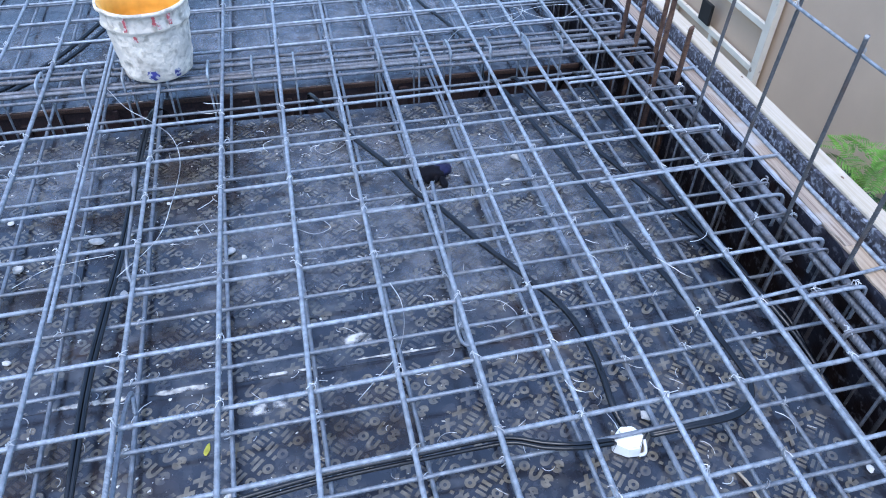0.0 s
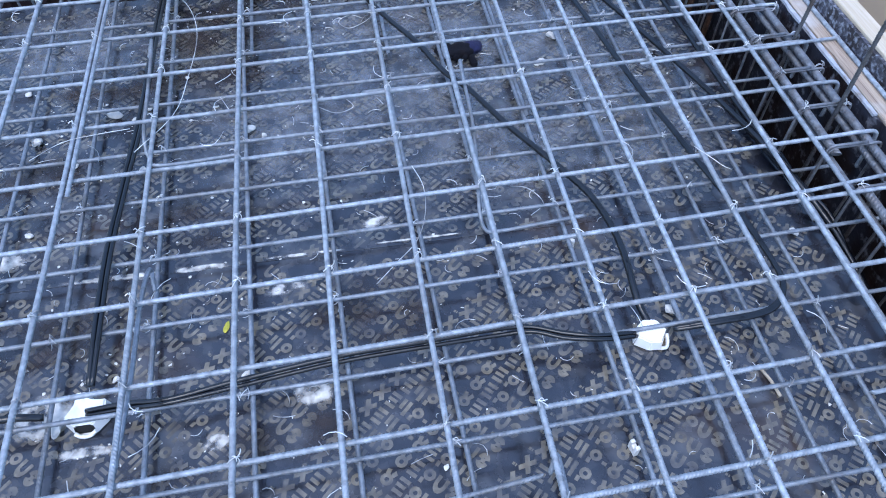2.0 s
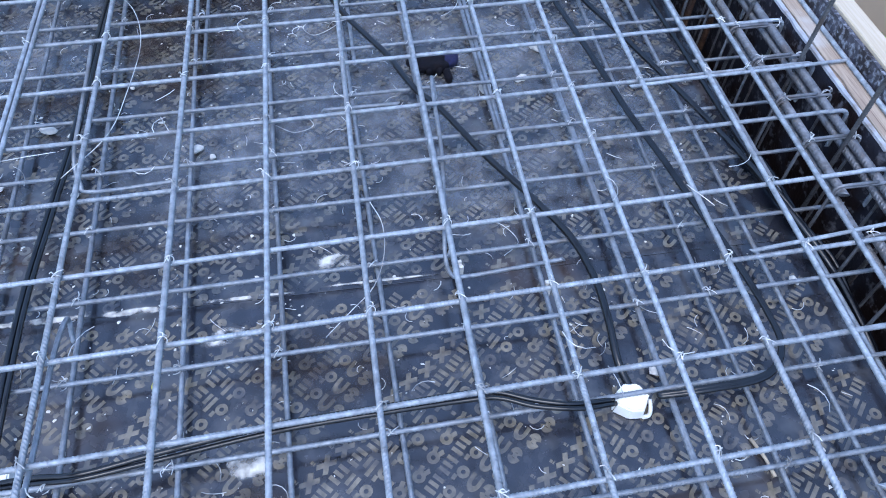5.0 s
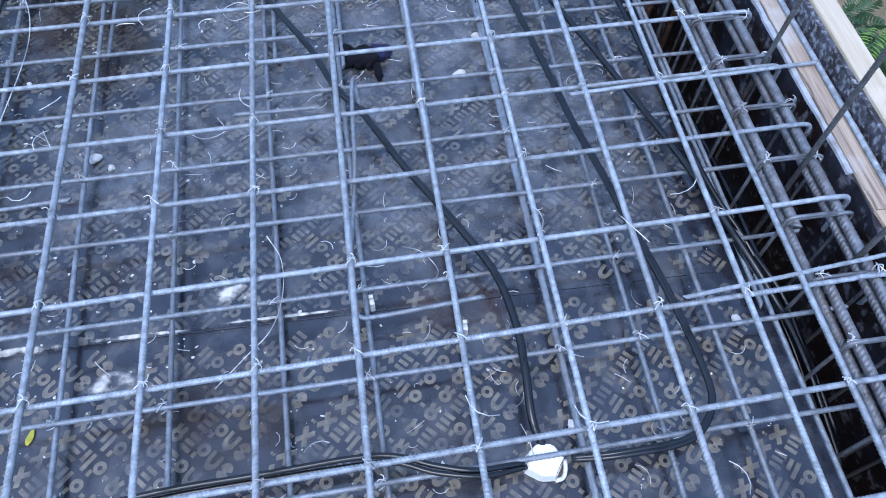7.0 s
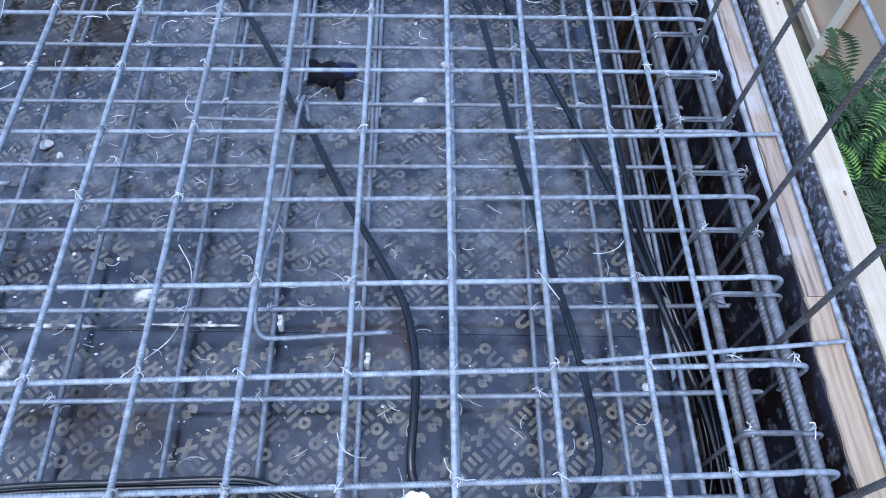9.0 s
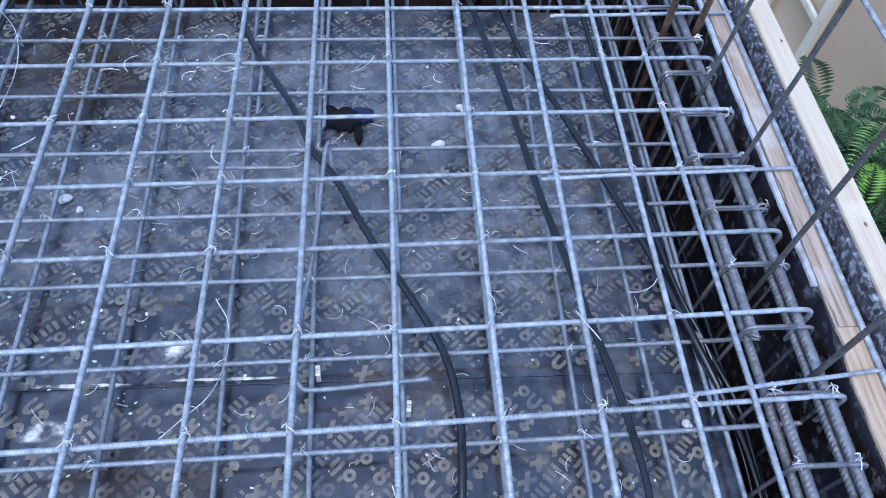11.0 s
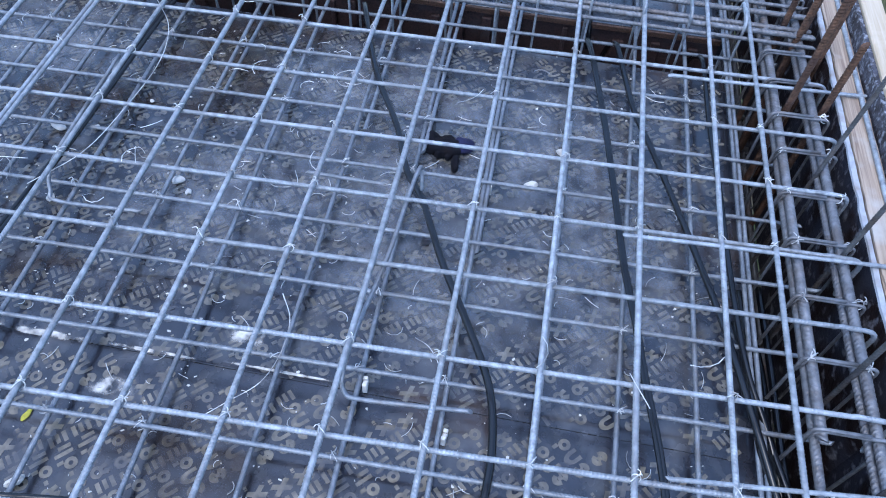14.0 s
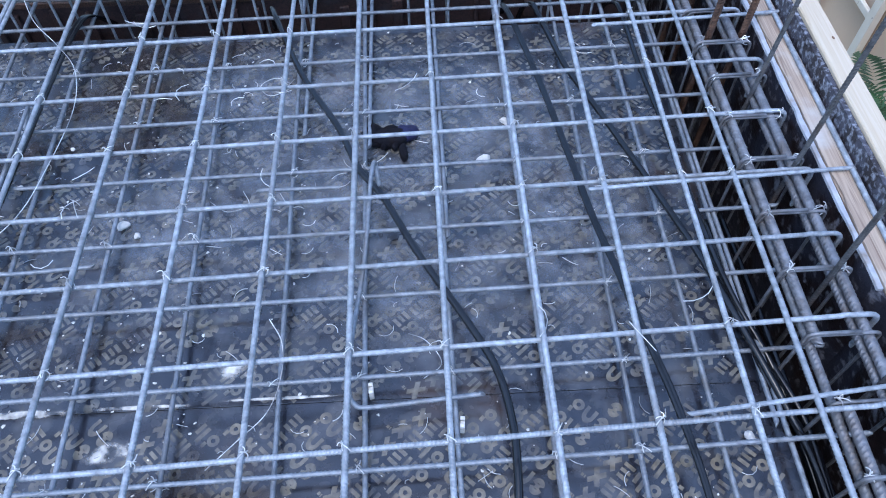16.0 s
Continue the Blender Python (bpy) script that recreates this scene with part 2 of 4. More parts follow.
def tube(name, pts, r, seg=8, rib=0.0, pitch=0.009, fine=None, ref=(0, 0, 1), coarse=0.25):
    """A round bar along a line. rib: height of its crescent ribs, made where fine(point) holds; the bar lies at any turn."""
    phase = (p_sum := sum(abs(c) for c in pts[0])) * 7.3 + p_sum * p_sum
    p = np.array([tuple(q) for q in pts], float)
    cum = np.r_[0, np.cumsum(np.linalg.norm(np.diff(p, axis=0), axis=1))]
    if rib:
        s, marks, at = [], [], 0.0
        while at < cum[-1]:
            q = [np.interp(at, cum, p[:, k]) for k in range(3)]
            if fine is None or fine(q):
                for k, high in ((0.0, 0), (0.36, 0), (0.50, 1), (0.64, 0)):
                    s.append(at + pitch * k)
                    marks.append(float(high))
                at += pitch
            else:
                s.append(at)
                marks.append(0.0)
                at += coarse if len(p) < 3 else 0.02
        s, marks = np.array(s), np.array(marks)
        keep = s <= cum[-1]
        s, marks = np.r_[s[keep], cum[-1]], np.r_[marks[keep], 0]
    else:
        s, marks = cum, np.zeros(len(cum))
    c = np.stack([np.interp(s, cum, p[:, k]) for k in range(3)], 1)
    # tangents from the polyline, eased over a short length
    d = 0.004
    t = np.stack([np.interp(np.minimum(s + d, cum[-1]), cum, p[:, k]) - np.interp(np.maximum(s - d, 0), cum, p[:, k]) for k in range(3)], 1)
    t /= np.linalg.norm(t, axis=1, keepdims=True) + 1e-12
    n = np.cross(np.array(ref, float), t)
    n /= np.linalg.norm(n, axis=1, keepdims=True) + 1e-9
    b = np.cross(t, n)
    th = np.linspace(0, 2 * np.pi, seg, endpoint=False)
    rad = r + rib * marks[:, None] * (np.abs(np.sin(th + phase)) ** 1.3)[None, :]
    slant = (0.65 * pitch * np.cos(th + phase))[None, :] * (1.0 if rib else 0.0)
    v = c[:, None, :] + rad[..., None] * (np.cos(th)[None, :, None] * n[:, None, :] + np.sin(th)[None, :, None] * b[:, None, :]) + slant[..., None] * t[:, None, :]
    m = len(s)
    idx = np.arange(m * seg).reshape(m, seg)
    nxt = np.roll(idx, -1, axis=1)
    faces = np.stack([idx[:-1], nxt[:-1], nxt[1:], idx[1:]], -1).reshape(-1, 4).tolist()
    faces += [idx[0][::-1].tolist(), idx[-1].tolist()]
    me = mesh_of(name, v.reshape(-1, 3).tolist(), faces)
    me.polygons.foreach_set("use_smooth", [True] * (len(faces) - 2) + [False, False])
    return me


def near(q):
    return -1.15 < q[0] < 1.6 and 0.2 < q[1] < 2.75


def wander(a, b, amp, seed, n=9):
    """A nearly straight line with the slight bow of a real bar."""
    rnd = random.Random(seed)
    a, b = Vector(a), Vector(b)
    side = Vector((-(b - a).y, (b - a).x, 0)).normalized()
    k = [rnd.uniform(-1, 1) for _ in range(4)]
    out = []
    for i in range(n):
        u = i / (n - 1)
        f = sum(k[j] * math.sin((j + 1) * math.pi * u) / (j + 1) for j in range(4))
        out.append(a.lerp(b, u) + side * amp * f + Vector((0, 0, amp * 0.5 * k[0] * math.sin(2 * math.pi * u))))
    return out


# ---- levels ----
Z_TOP_T, Z_TOP_L, Z_LOW_L, Z_LOW_T = 0.1465, 0.158, 0.032, 0.0432
EDGE_X = 1.222        # where the deck ends at the side beam
LIP_Y, FAR_Y = 2.415, 2.615   # the cross beam's trench
FORM_X = 1.432        # inner face of the outer form
WEST, SOUTH, NORTH = -2.3, -0.9, 5.2

# ---- deck ----
deck = empty("floor", "dark film-faced plywood deck with printed marks and pale sky sheen", "floor", kind="structure")
for x0, x1, y0, y1 in ((-1.248, EDGE_X, SOUTH, 1.2085), (-1.248, EDGE_X, 1.2097, LIP_Y), (WEST, -1.252, SOUTH, LIP_Y), (-1.248, EDGE_X, FAR_Y, NORTH), (WEST, -1.252, FAR_Y, NORTH)):
    part("plywood_panel", box(bmesh.new(), x0, x1, y0, y1, -0.018, 0.0, 0.001), FILM, deck)


def printed(x0, x1, y0, y1, angle, seed):
    """Rows of plain printed blocks, ten to a group, running aslant over a panel."""
    rnd = random.Random(seed)
    u, w = Vector((math.cos(angle), math.sin(angle), 0)), Vector((-math.sin(angle), math.cos(angle), 0))

    def bar(a, b, c, d):
        return [(a, c), (b, c), (b, d), (a, d)]

    def stroke(a, b, h=0.17):
        d = Vector((b[0] - a[0], b[1] - a[1])).normalized() * h
        return [(a[0] + d.y, a[1] - d.x), (b[0] + d.y, b[1] - d.x), (b[0] - d.y, b[1] + d.x), (a[0] - d.y, a[1] + d.x)]

    def bow(cx, cy, rx, ry, t0, t1, inner=0.50, n=7):
        """A bent band: part of a flat oval ring, as quads."""
        at = [t0 + (t1 - t0) * k / n for k in range(n + 1)]
        rim = [(cx + rx * math.cos(t), cy + ry * math.sin(t), cx + rx * inner * math.cos(t), cy + ry * inner * math.sin(t)) for t in at]
        return [[p[:2], q[:2], q[2:], p[2:]] for p, q in zip(rim, rim[1:])]

    pi = math.pi
    lens = bow(.5, .5, .5, .5, 0.35, pi - 0.2, 0.36, 7) + bow(.5, .5, .5, .5, pi + 0.35, 2 * pi - 0.2, 0.36, 7) + [bar(.32, .68, .36, .64)]
    arch = bow(.5, .42, .5, .58, 0, pi, 0.40, 8) + [bar(0, .31, 0, .42), bar(.69, 1, 0, .42)]
    knob = bow(.45, .34, .48, .36, -pi, pi, 0.36, 12) + [bar(.62, .93, .66, 1)]
    rungs = [bar(0, .9, 0, .24), bar(.1, .9, .39, .61), bar(0, .9, .76, 1)]
    legs = bow(.5, .66, .5, .36, -pi, pi, 0.36, 12) + [stroke((.3, .36), (.14, .06)), stroke((.68, .40), (.78, .06))]
    dash = [bar(.06, .44, .40, .62)]
    corner = [bar(.10, .42, 0, 1), bar(.60, .92, 0, .70)]
    cross = [stroke((.08, .05), (.92, .95)), stroke((.92, .05), (.54, .46)), stroke((.46, .54), (.08, .95))]
    mark = [bar(0, .10, .80, .98), bar(.16, .36, .80, .98)]
    cells = (lens, arch, knob, rungs, legs, dash, knob, corner, rungs, cross, mark)
    verts, faces = [], []
    mid = Vector(((x0 + x1) / 2, (y0 + y1) / 2, 0))
    reach = math.hypot(x1 - x0, y1 - y0) / 2
    pitch, adv, wide, high = 0.0465, 0.0308, 0.0268, 0.0365
    for row in range(int(-reach / pitch), int(reach / pitch) + 1):
        start = -reach - rnd.uniform(0, 0.012) + 0.004 * row
        while start < reach:
            at = start
            for cell in cells:
                o = mid + u * at + w * row * pitch
                at += adv * (0.55 if cell is dash else 1.0)
                if not (x0 + .015 < o.x < x1 - .03 and y0 + .015 < o.y < y1 - .03):
                    continue
                for k, quad in enumerate(cell):
                    i, lift = len(verts), 0.0003 + 0.00004 * k
                    verts += [o + u * p * wide + w * q * high + Vector((0, 0, lift)) for p, q in quad]
                    faces.append((i, i + 1, i + 2, i + 3))
            start += adv * 10.9
    return mesh_of("printed_marks", verts, faces)


for a in ((-1.248, EDGE_X, -0.2, 1.2075, radians(135), 1), (-1.248, EDGE_X, 1.2105, LIP_Y, radians(131), 2)):
    tagged(obj("printed_marks", printed(*a), INK if a[-1] == 1 else INK_FAINT, deck, "faded tan printed blocks"), kind="stuff")

# trench of the cross beam and of the side beam
trench = empty("beam_trench", "dark open formwork trench for the beams", "formwork", kind="structure")
part("trench_bottom", box(bmesh.new(), WEST, FORM_X, LIP_Y - 0.018, FAR_Y + 0.018, -0.42, -0.40), FORM, trench)
part("trench_bottom", box(bmesh.new(), EDGE_X - 0.018, FORM_X, SOUTH, NORTH, -0.445, -0.425), FORM, trench)
part("side_board", box(bmesh.new(), WEST, EDGE_X - 0.02, LIP_Y - 0.018, LIP_Y - 0.002, -0.40, -0.019), FORM, trench)
part("side_board", box(bmesh.new(), WEST, EDGE_X - 0.02, FAR_Y + 0.002, FAR_Y + 0.018, -0.40, -0.019), BROWN_FORM, trench, "brown timber side board")
part("side_board", box(bmesh.new(), EDGE_X - 0.018, EDGE_X - 0.002, SOUTH, LIP_Y - 0.02, -0.42, -0.019), FORM, trench)
part("side_board", box(bmesh.new(), EDGE_X - 0.018, EDGE_X - 0.002, FAR_Y + 0.02, NORTH, -0.42, -0.019), FORM, trench)
part("ledger", box(bmesh.new(), WEST, EDGE_X - 0.02, FAR_Y - 0.010, FAR_Y - 0.001, -0.020, -0.001, 0.002), RUSTY_WOOD, trench, "brown timber ledger")
rnd = random.Random(31)
for i in range(22):
    x = -1.2 + i * 0.11 + rnd.uniform(-0.03, 0.03)
    w, h = rnd.uniform(0.01, 0.035), rnd.uniform(0.05, 0.16)
    part("form_cleat", box(bmesh.new(), x, x + w, FAR_Y - 0.012, FAR_Y + 0.001, -0.05 - h, -0.03 + rnd.uniform(-0.03, 0.005), 0.002), BROWN_FORM, trench, "brown timber cleat")

# ---- outer edge form ----
edge = empty("edge_form", "worn timber edge form with cement splashes along the beam", "formwork", kind="structure")


def ragged_board(x0, x1, y0, y1, z0, z1, amp, seed, notch=()):
    """A board along y with a chipped inner edge."""
    rnd = random.Random(seed)
    n = int((y1 - y0) / 0.035)
    v, f = [], []
    for i in range(n + 1):
        y = y0 + (y1 - y0) * i / n
        xi = x0 + amp * rnd.random() ** 3 + sum(d for a, b, d in notch if a < y < b)
        xo = x1 + amp * 0.2 * rnd.uniform(-1, 1)
        v += [(xi, y, z0), (xo, y, z0), (xo, y, z1), (xi + 0.001, y, z1)]
        if i:
            a, b = 4 * (i - 1), 4 * i
            f += [(a + k, a + (k + 1) % 4, b + (k + 1) % 4, b + k) for k in range(4)]
    f += [(3, 2, 1, 0), (4 * n, 4 * n + 1, 4 * n + 2, 4 * n + 3)]
    return mesh_of("board", v, f)


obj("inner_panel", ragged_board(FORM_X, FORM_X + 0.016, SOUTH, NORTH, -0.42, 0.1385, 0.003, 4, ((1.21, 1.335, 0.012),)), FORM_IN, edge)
obj("panel_edge", ragged_board(FORM_X - 0.001, FORM_X + 0.013, 1.335, NORTH, 0.1395, 0.146, 0.005, 5), PALE_EDGE, edge, "cement-smeared pale panel edge")
obj("plank", ragged_board(FORM_X + 0.018, 1.512, 1.236, NORTH, 0.1400, 0.1455, 0.006, 7, ((1.2, 1.30, 0.006),)), PLANK, edge, "weathered brown plank")
obj("plank", ragged_board(FORM_X + 0.003, 1.512, SOUTH, 1.234, 0.1400, 0.1462, 0.010, 17, ((1.15, 1.19, 0.004), (1.19, 1.3, 0.011))), FRESH, edge, "pale split plank with stained streaks")
obj("outer_board", ragged_board(1.514, 1.529, SOUTH, NORTH, -0.45, 0.196, 0.003, 9), FORM_OUT, edge, "dark board with cement splashes")
part("batten", box(bmesh.new(), 1.5305, 1.592, SOUTH, NORTH, 0.125, 0.206, 0.003), BATTEN, edge, "pale new timber batten")
KNOT = mat("wood knot", (0.16, 0.085, 0.045), 0.7, 0.0, 0.4, 200)
for x, y, z, r in ((1.566, 1.452, 0.2064, 0.0055), (1.548, 1.13, 0.2064, 0.004), (1.575, 2.05, 0.2064, 0.005), (1.478, 1.446, 0.1444, 0.006), (1.492, 1.16, 0.1444, 0.004), (1.468, 1.05, 0.1444, 0.005), (1.487, 1.80, 0.1444, 0.006)):
    bm = bmesh.new()
    bmesh.ops.create_circle(bm, cap_ends=True, segments=12, radius=r, matrix=Matrix.Translation((x, y, z)) @ Matrix.Diagonal((0.7, 1.3, 1, 1)))
    part("knot", bm, KNOT, edge, "dark wood knot")

# ---- rebar mats ----
L_X = [-2.2, -2.01, -1.81, -1.62, -1.42, -1.22, -1.02, -0.83, -0.64, -0.443, -0.230, -0.032, 0.165, 0.348, 0.536, 0.733, 0.917, 1.099, 1.216]
T_Y = [-0.76, -0.56, -0.36, -0.16, 0.05, 0.25, 0.470, 0.654, 0.848, 1.051, 1.242, 1.445, 1.631, 1.823, 2.015, 2.225, 2.70, 2.885, 3.075, 3.27, 3.47, 3.67, 3.87, 4.07, 4.27, 4.47, 4.67]
LOW_X = [-2.2, -2.01, -1.81, -1.62, -1.42, -1.22, -1.02, -0.83, -0.65, -0.452, -0.234, -0.031, 0.184, 0.362, 0.548, 0.745, 0.914, 1.070, 1.207]
LOW_Y = [-0.76, -0.56, -0.36, -0.16, 0.05, 0.25, 0.455, 0.655, 0.842, 1.047, 1.241, 1.435, 1.619, 1.813, 2.013, 2.228, 2.440, 2.71, 2.89, 3.08, 3.28, 3.48, 3.68, 3.88, 4.08, 4.28, 4.48]

SKEW = 0.0345        # the cross bars run slightly aslant


def aslant(x, y, k=SKEW):
    return y + k * (x - 0.348)


top_mat = empty("top_rebar_mat", "upper mat of blue-grey ribbed steel bars tied with wire", "rebar mat", (0, 0, 0))
low_mat = empty("bottom_rebar_mat", "lower mat of darker ribbed steel bars near the deck", "rebar mat", (0, 0, 0))
TOP_LONG, LOW_LONG = [], []
for i, x in enumerate(L_X):
    dx = 0.010 if x < 1.2 else -0.012
    TOP_LONG.append(obj("long_bar", tube("long_bar", wander((x - dx * 0.4, SOUTH + 0.1, Z_TOP_L), (x + dx * 0.4, NORTH - 0.2, Z_TOP_L), 0.004, i), 0.0060, 12, 0.0012, 0.0078, near), STEEL, top_mat))
for i, y in enumerate(T_Y):
    e = aslant(1.38, y)
    line = wander((WEST, aslant(WEST, y), Z_TOP_T), (1.33, aslant(1.33, y), Z_TOP_T), 0.003, 50 + i)
    line += [Vector(q) for q in rounded([(1.34, e, Z_TOP_T), (1.418, e, Z_TOP_T - 0.001), (1.412, e - 0.004, 0.02)], 0.03, 6)]
    obj("cross_bar", tube("cross_bar", line, 0.0054, 12, 0.0011, 0.0076, near, ref=(0, 1, 0)), STEEL, top_mat)
for i, x in enumerate(LOW_X):
    lean = 0.022 * max(-1.0, min(1.0, (x - 0.70) / 0.5)) if x < 1.0 else 0.0
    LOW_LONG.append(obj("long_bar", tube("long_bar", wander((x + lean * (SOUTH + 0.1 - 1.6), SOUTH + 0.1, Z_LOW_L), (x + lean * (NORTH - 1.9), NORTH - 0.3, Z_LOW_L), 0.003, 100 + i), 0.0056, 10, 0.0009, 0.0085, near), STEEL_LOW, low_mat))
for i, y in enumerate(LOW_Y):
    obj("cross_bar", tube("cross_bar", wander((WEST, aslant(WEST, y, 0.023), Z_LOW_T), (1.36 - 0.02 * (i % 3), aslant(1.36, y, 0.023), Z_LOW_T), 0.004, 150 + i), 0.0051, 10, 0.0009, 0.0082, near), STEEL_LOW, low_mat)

# second bars lapped beside the long bars in places
for x, y0, y1, z in ((-0.625, 1.35, 3.6, Z_TOP_L), (0.745, 0.2, 2.1, Z_LOW_L + 0.002), (0.372, 1.9, 4.6, Z_LOW_L), (0.20, 1.95, 4.2, Z_LOW_L), (0.56, 1.6, 4.0, Z_LOW_L), (-0.22, 2.0, 4.2, Z_LOW_L), (1.192, 1.1, 3.9, Z_LOW_L)):
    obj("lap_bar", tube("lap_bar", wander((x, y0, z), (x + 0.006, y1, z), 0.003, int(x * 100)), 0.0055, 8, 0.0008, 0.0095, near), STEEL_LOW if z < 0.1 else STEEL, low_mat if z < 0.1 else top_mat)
# bars from the mat out to the edge rail
for y, x0, rise in ((0.575, 0.99, 0.03), (1.082, 0.975, 0.052), (1.622, 0.883, 0.034), (2.20, 0.99, 0.03)):
    obj("tail_bar", tube("tail_bar", wander((x0, y, Z_TOP_T + 0.011), (1.505, y + rise, Z_TOP_T + 0.009), 0.002, int(y * 90)), 0.0048, 8, 0.0008, 0.0085, near), STEEL, top_mat)

# ties
def tie_mesh(seed, r):
    rnd = random.Random(seed)
    loop = [(r * 1.35 * math.cos(a) + 0.002, 0.010 * math.sin(a * 0.5 + 0.6) - 0.004, r * 1.35 * math.sin(a)) for a in np.linspace(-2.4, 3.0, 12)]
    a1, a2 = rnd.uniform(0, 6.28), rnd.uniform(0, 6.28)
    l1, l2 = rnd.uniform(0.006, 0.019), rnd.uniform(0.004, 0.013)
    base = Vector((0.006, 0.004, r * 1.4))
    vs, fs = [], []
    lines = [loop,
             [(-0.009, -0.009, r * 0.9), (-0.003, -0.003, r * 1.55), (0.004, 0.004, r * 1.55), (0.010, 0.009, r * 0.6)],
             [base, base + Vector((math.cos(a1) * l1 * .5, math.sin(a1) * l1 * .5, 0.005)), base + Vector((math.cos(a1 + .5) * l1, math.sin(a1 + .5) * l1, 0.003))],
             [base, base + Vector((math.cos(a2) * l2 * .5, math.sin(a2) * l2 * .5, 0.006)), base + Vector((math.cos(a2 - .4) * l2, math.sin(a2 - .4) * l2, -0.002))]]
    for ln in lines:
        me = tube("t", smooth_line(ln, 3), 0.0011, 4, ref=(0.3, 0.2, 0.93))
        o = len(vs)
        vs += [tuple(q.co) for q in me.vertices]
        fs += [[o + k for k in pl.vertices] for pl in me.polygons]
        bpy.data.meshes.remove(me)
    me = mesh_of("tie_wire", vs, fs)
    me.materials.append(WIRE)
    return me


TIES = [tie_mesh(s, 0.006) for s in range(6)]
rnd = random.Random(3)
for i, x in enumerate(L_X):
    for j, y in enumerate(T_Y):
        if -1.1 < x and 0.2 < y < 3.2 and rnd.random() < 0.62:
            t = obj("tie_wire", TIES[rnd.randrange(6)], WIRE, TOP_LONG[i])
            t.location, t.rotation_euler = (x, aslant(x, y), Z_TOP_L), (0, 0, rnd.choice((0, 1.57, 3.14)) + rnd.uniform(-.3, .3))
for i, x in enumerate(LOW_X):
    for y in LOW_Y:
        if -1.0 < x < 1.12 and 0.4 < y < 2.4 and rnd.random() < 0.5:
            t = obj("tie_wire", TIES[rnd.randrange(6)], WIRE, LOW_LONG[i])
            t.location, t.rotation_euler = (x, aslant(x, y, 0.023), Z_LOW_T), (0, 0, rnd.choice((0, 1.57, 3.14)) + rnd.uniform(-.3, .3))

# ---- bar chairs: hooked bars that hold the upper mat ----
def bar_chair(pts, label):
    """A bent bar: hooked over at its far end, run beside a long bar, and turned into a foot."""
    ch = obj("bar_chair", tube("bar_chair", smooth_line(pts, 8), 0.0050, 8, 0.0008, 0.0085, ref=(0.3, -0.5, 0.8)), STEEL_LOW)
    return tagged(ch, label, "bar chair", "bar chairs")


CHAIR = "bent ribbed steel bar chair tied under the upper mat"
bar_chair([(0.400, 1.735, 0.075), (0.393, 1.765, 0.118), (0.385, 1.700, 0.130), (0.374, 1.480, 0.132), (0.350, 1.285, 0.124), (0.341, 1.205, 0.090), (0.352, 1.174, 0.060), (0.388, 1.169, 0.056), (0.50, 1.177, 0.056), (0.609, 1.186, 0.056)], CHAIR)
bar_chair([(-0.428, 1.105, 0.080), (-0.430, 1.132, 0.118), (-0.437, 1.043, 0.130), (-0.440, 0.831, 0.132), (-0.456, 0.640, 0.124), (-0.485, 0.584, 0.085), (-0.470, 0.560, 0.058), (-0.40, 0.560, 0.056), (-0.210, 0.571, 0.056)], CHAIR)
bar_chair([(0.349, 0.550, 0.080), (0.361, 0.566, 0.118), (0.358, 0.501, 0.130), (0.350, 0.30, 0.132), (0.345, 0.10, 0.124), (0.342, 0.03, 0.085), (0.36, 0.0, 0.058), (0.42, 0.0, 0.056), (0.62, 0.0, 0.056)], CHAIR)
bar_chair([(-0.512, 1.965, 0.080), (-0.496, 2.00, 0.118), (-0.488, 1.90, 0.125), (-0.484, 1.73, 0.125), (-0.486, 1.60, 0.11), (-0.48, 1.55, 0.07), (-0.45, 1.53, 0.056), (-0.25, 1.54, 0.056)], CHAIR)
for a, b in (((0.086, 0.528, 0.056), (0.334, 0.552, 0.060)), ((0.10, 1.745, 0.056), (0.30, 1.742, 0.060))):
    tagged(obj("short_bar", tube("short_bar", wander(a, b, 0.001, 5), 0.005, 8, 0.0008, 0.0085), STEEL_LOW), "short cut ribbed steel bar on the lower mat", "rebar")

# ---- beam cages ----
def stirrup_line(a0, a1, z0, z1, r=0.018):
    """A closed rounded hoop in the plane of a and z, with lapped hook ends at the top."""
    c = [(a1 - 0.045, z1 + 0.006), (a0, z1 + 0.004), (a0, z0), (a1, z0), (a1, z1), (a0 + 0.01, z1 - 0.003), (a0 + 0.004, z1 - 0.05)]
    return rounded([(a, 0, z) for a, z in c], r, 4)


side_cage = empty("side_beam_cage", "beam cage of thick ribbed bars and thin stirrups", "rebar cage")
for x, z, y0, y1, r, lean in ((1.276, 0.129, 1.225, 4.8, 0.0108, 0.004), (1.281, 0.129, SOUTH, 1.105, 0.0108, 0.004), (1.405, 0.129, SOUTH, 4.8, 0.0108, -0.060), (1.268, 0.106, SOUTH, 4.8, 0.0095, 0.004), (1.397, 0.106, SOUTH, 4.8, 0.0095, -0.060)):
    obj("top_bar", tube("top_bar", wander((x, y0, z), (x + lean, y1, z), 0.002, int(x * 1000)), r, 14, 0.0013, 0.0105, near), STEEL_BEAM, side_cage)
for x in (1.27, 1.33, 1.39):
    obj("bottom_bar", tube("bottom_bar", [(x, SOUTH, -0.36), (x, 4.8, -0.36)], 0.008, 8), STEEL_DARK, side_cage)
base = tube("stirrup", stirrup_line(1.255, 1.405, -0.375, 0.143), 0.0042, 6, ref=(0, 1, 0))
part("bearer", box(bmesh.new(), FORM_X + 0.020, 1.512, SOUTH, NORTH, 0.05, 0.1395), PLANK, edge)
rnd = random.Random(8)
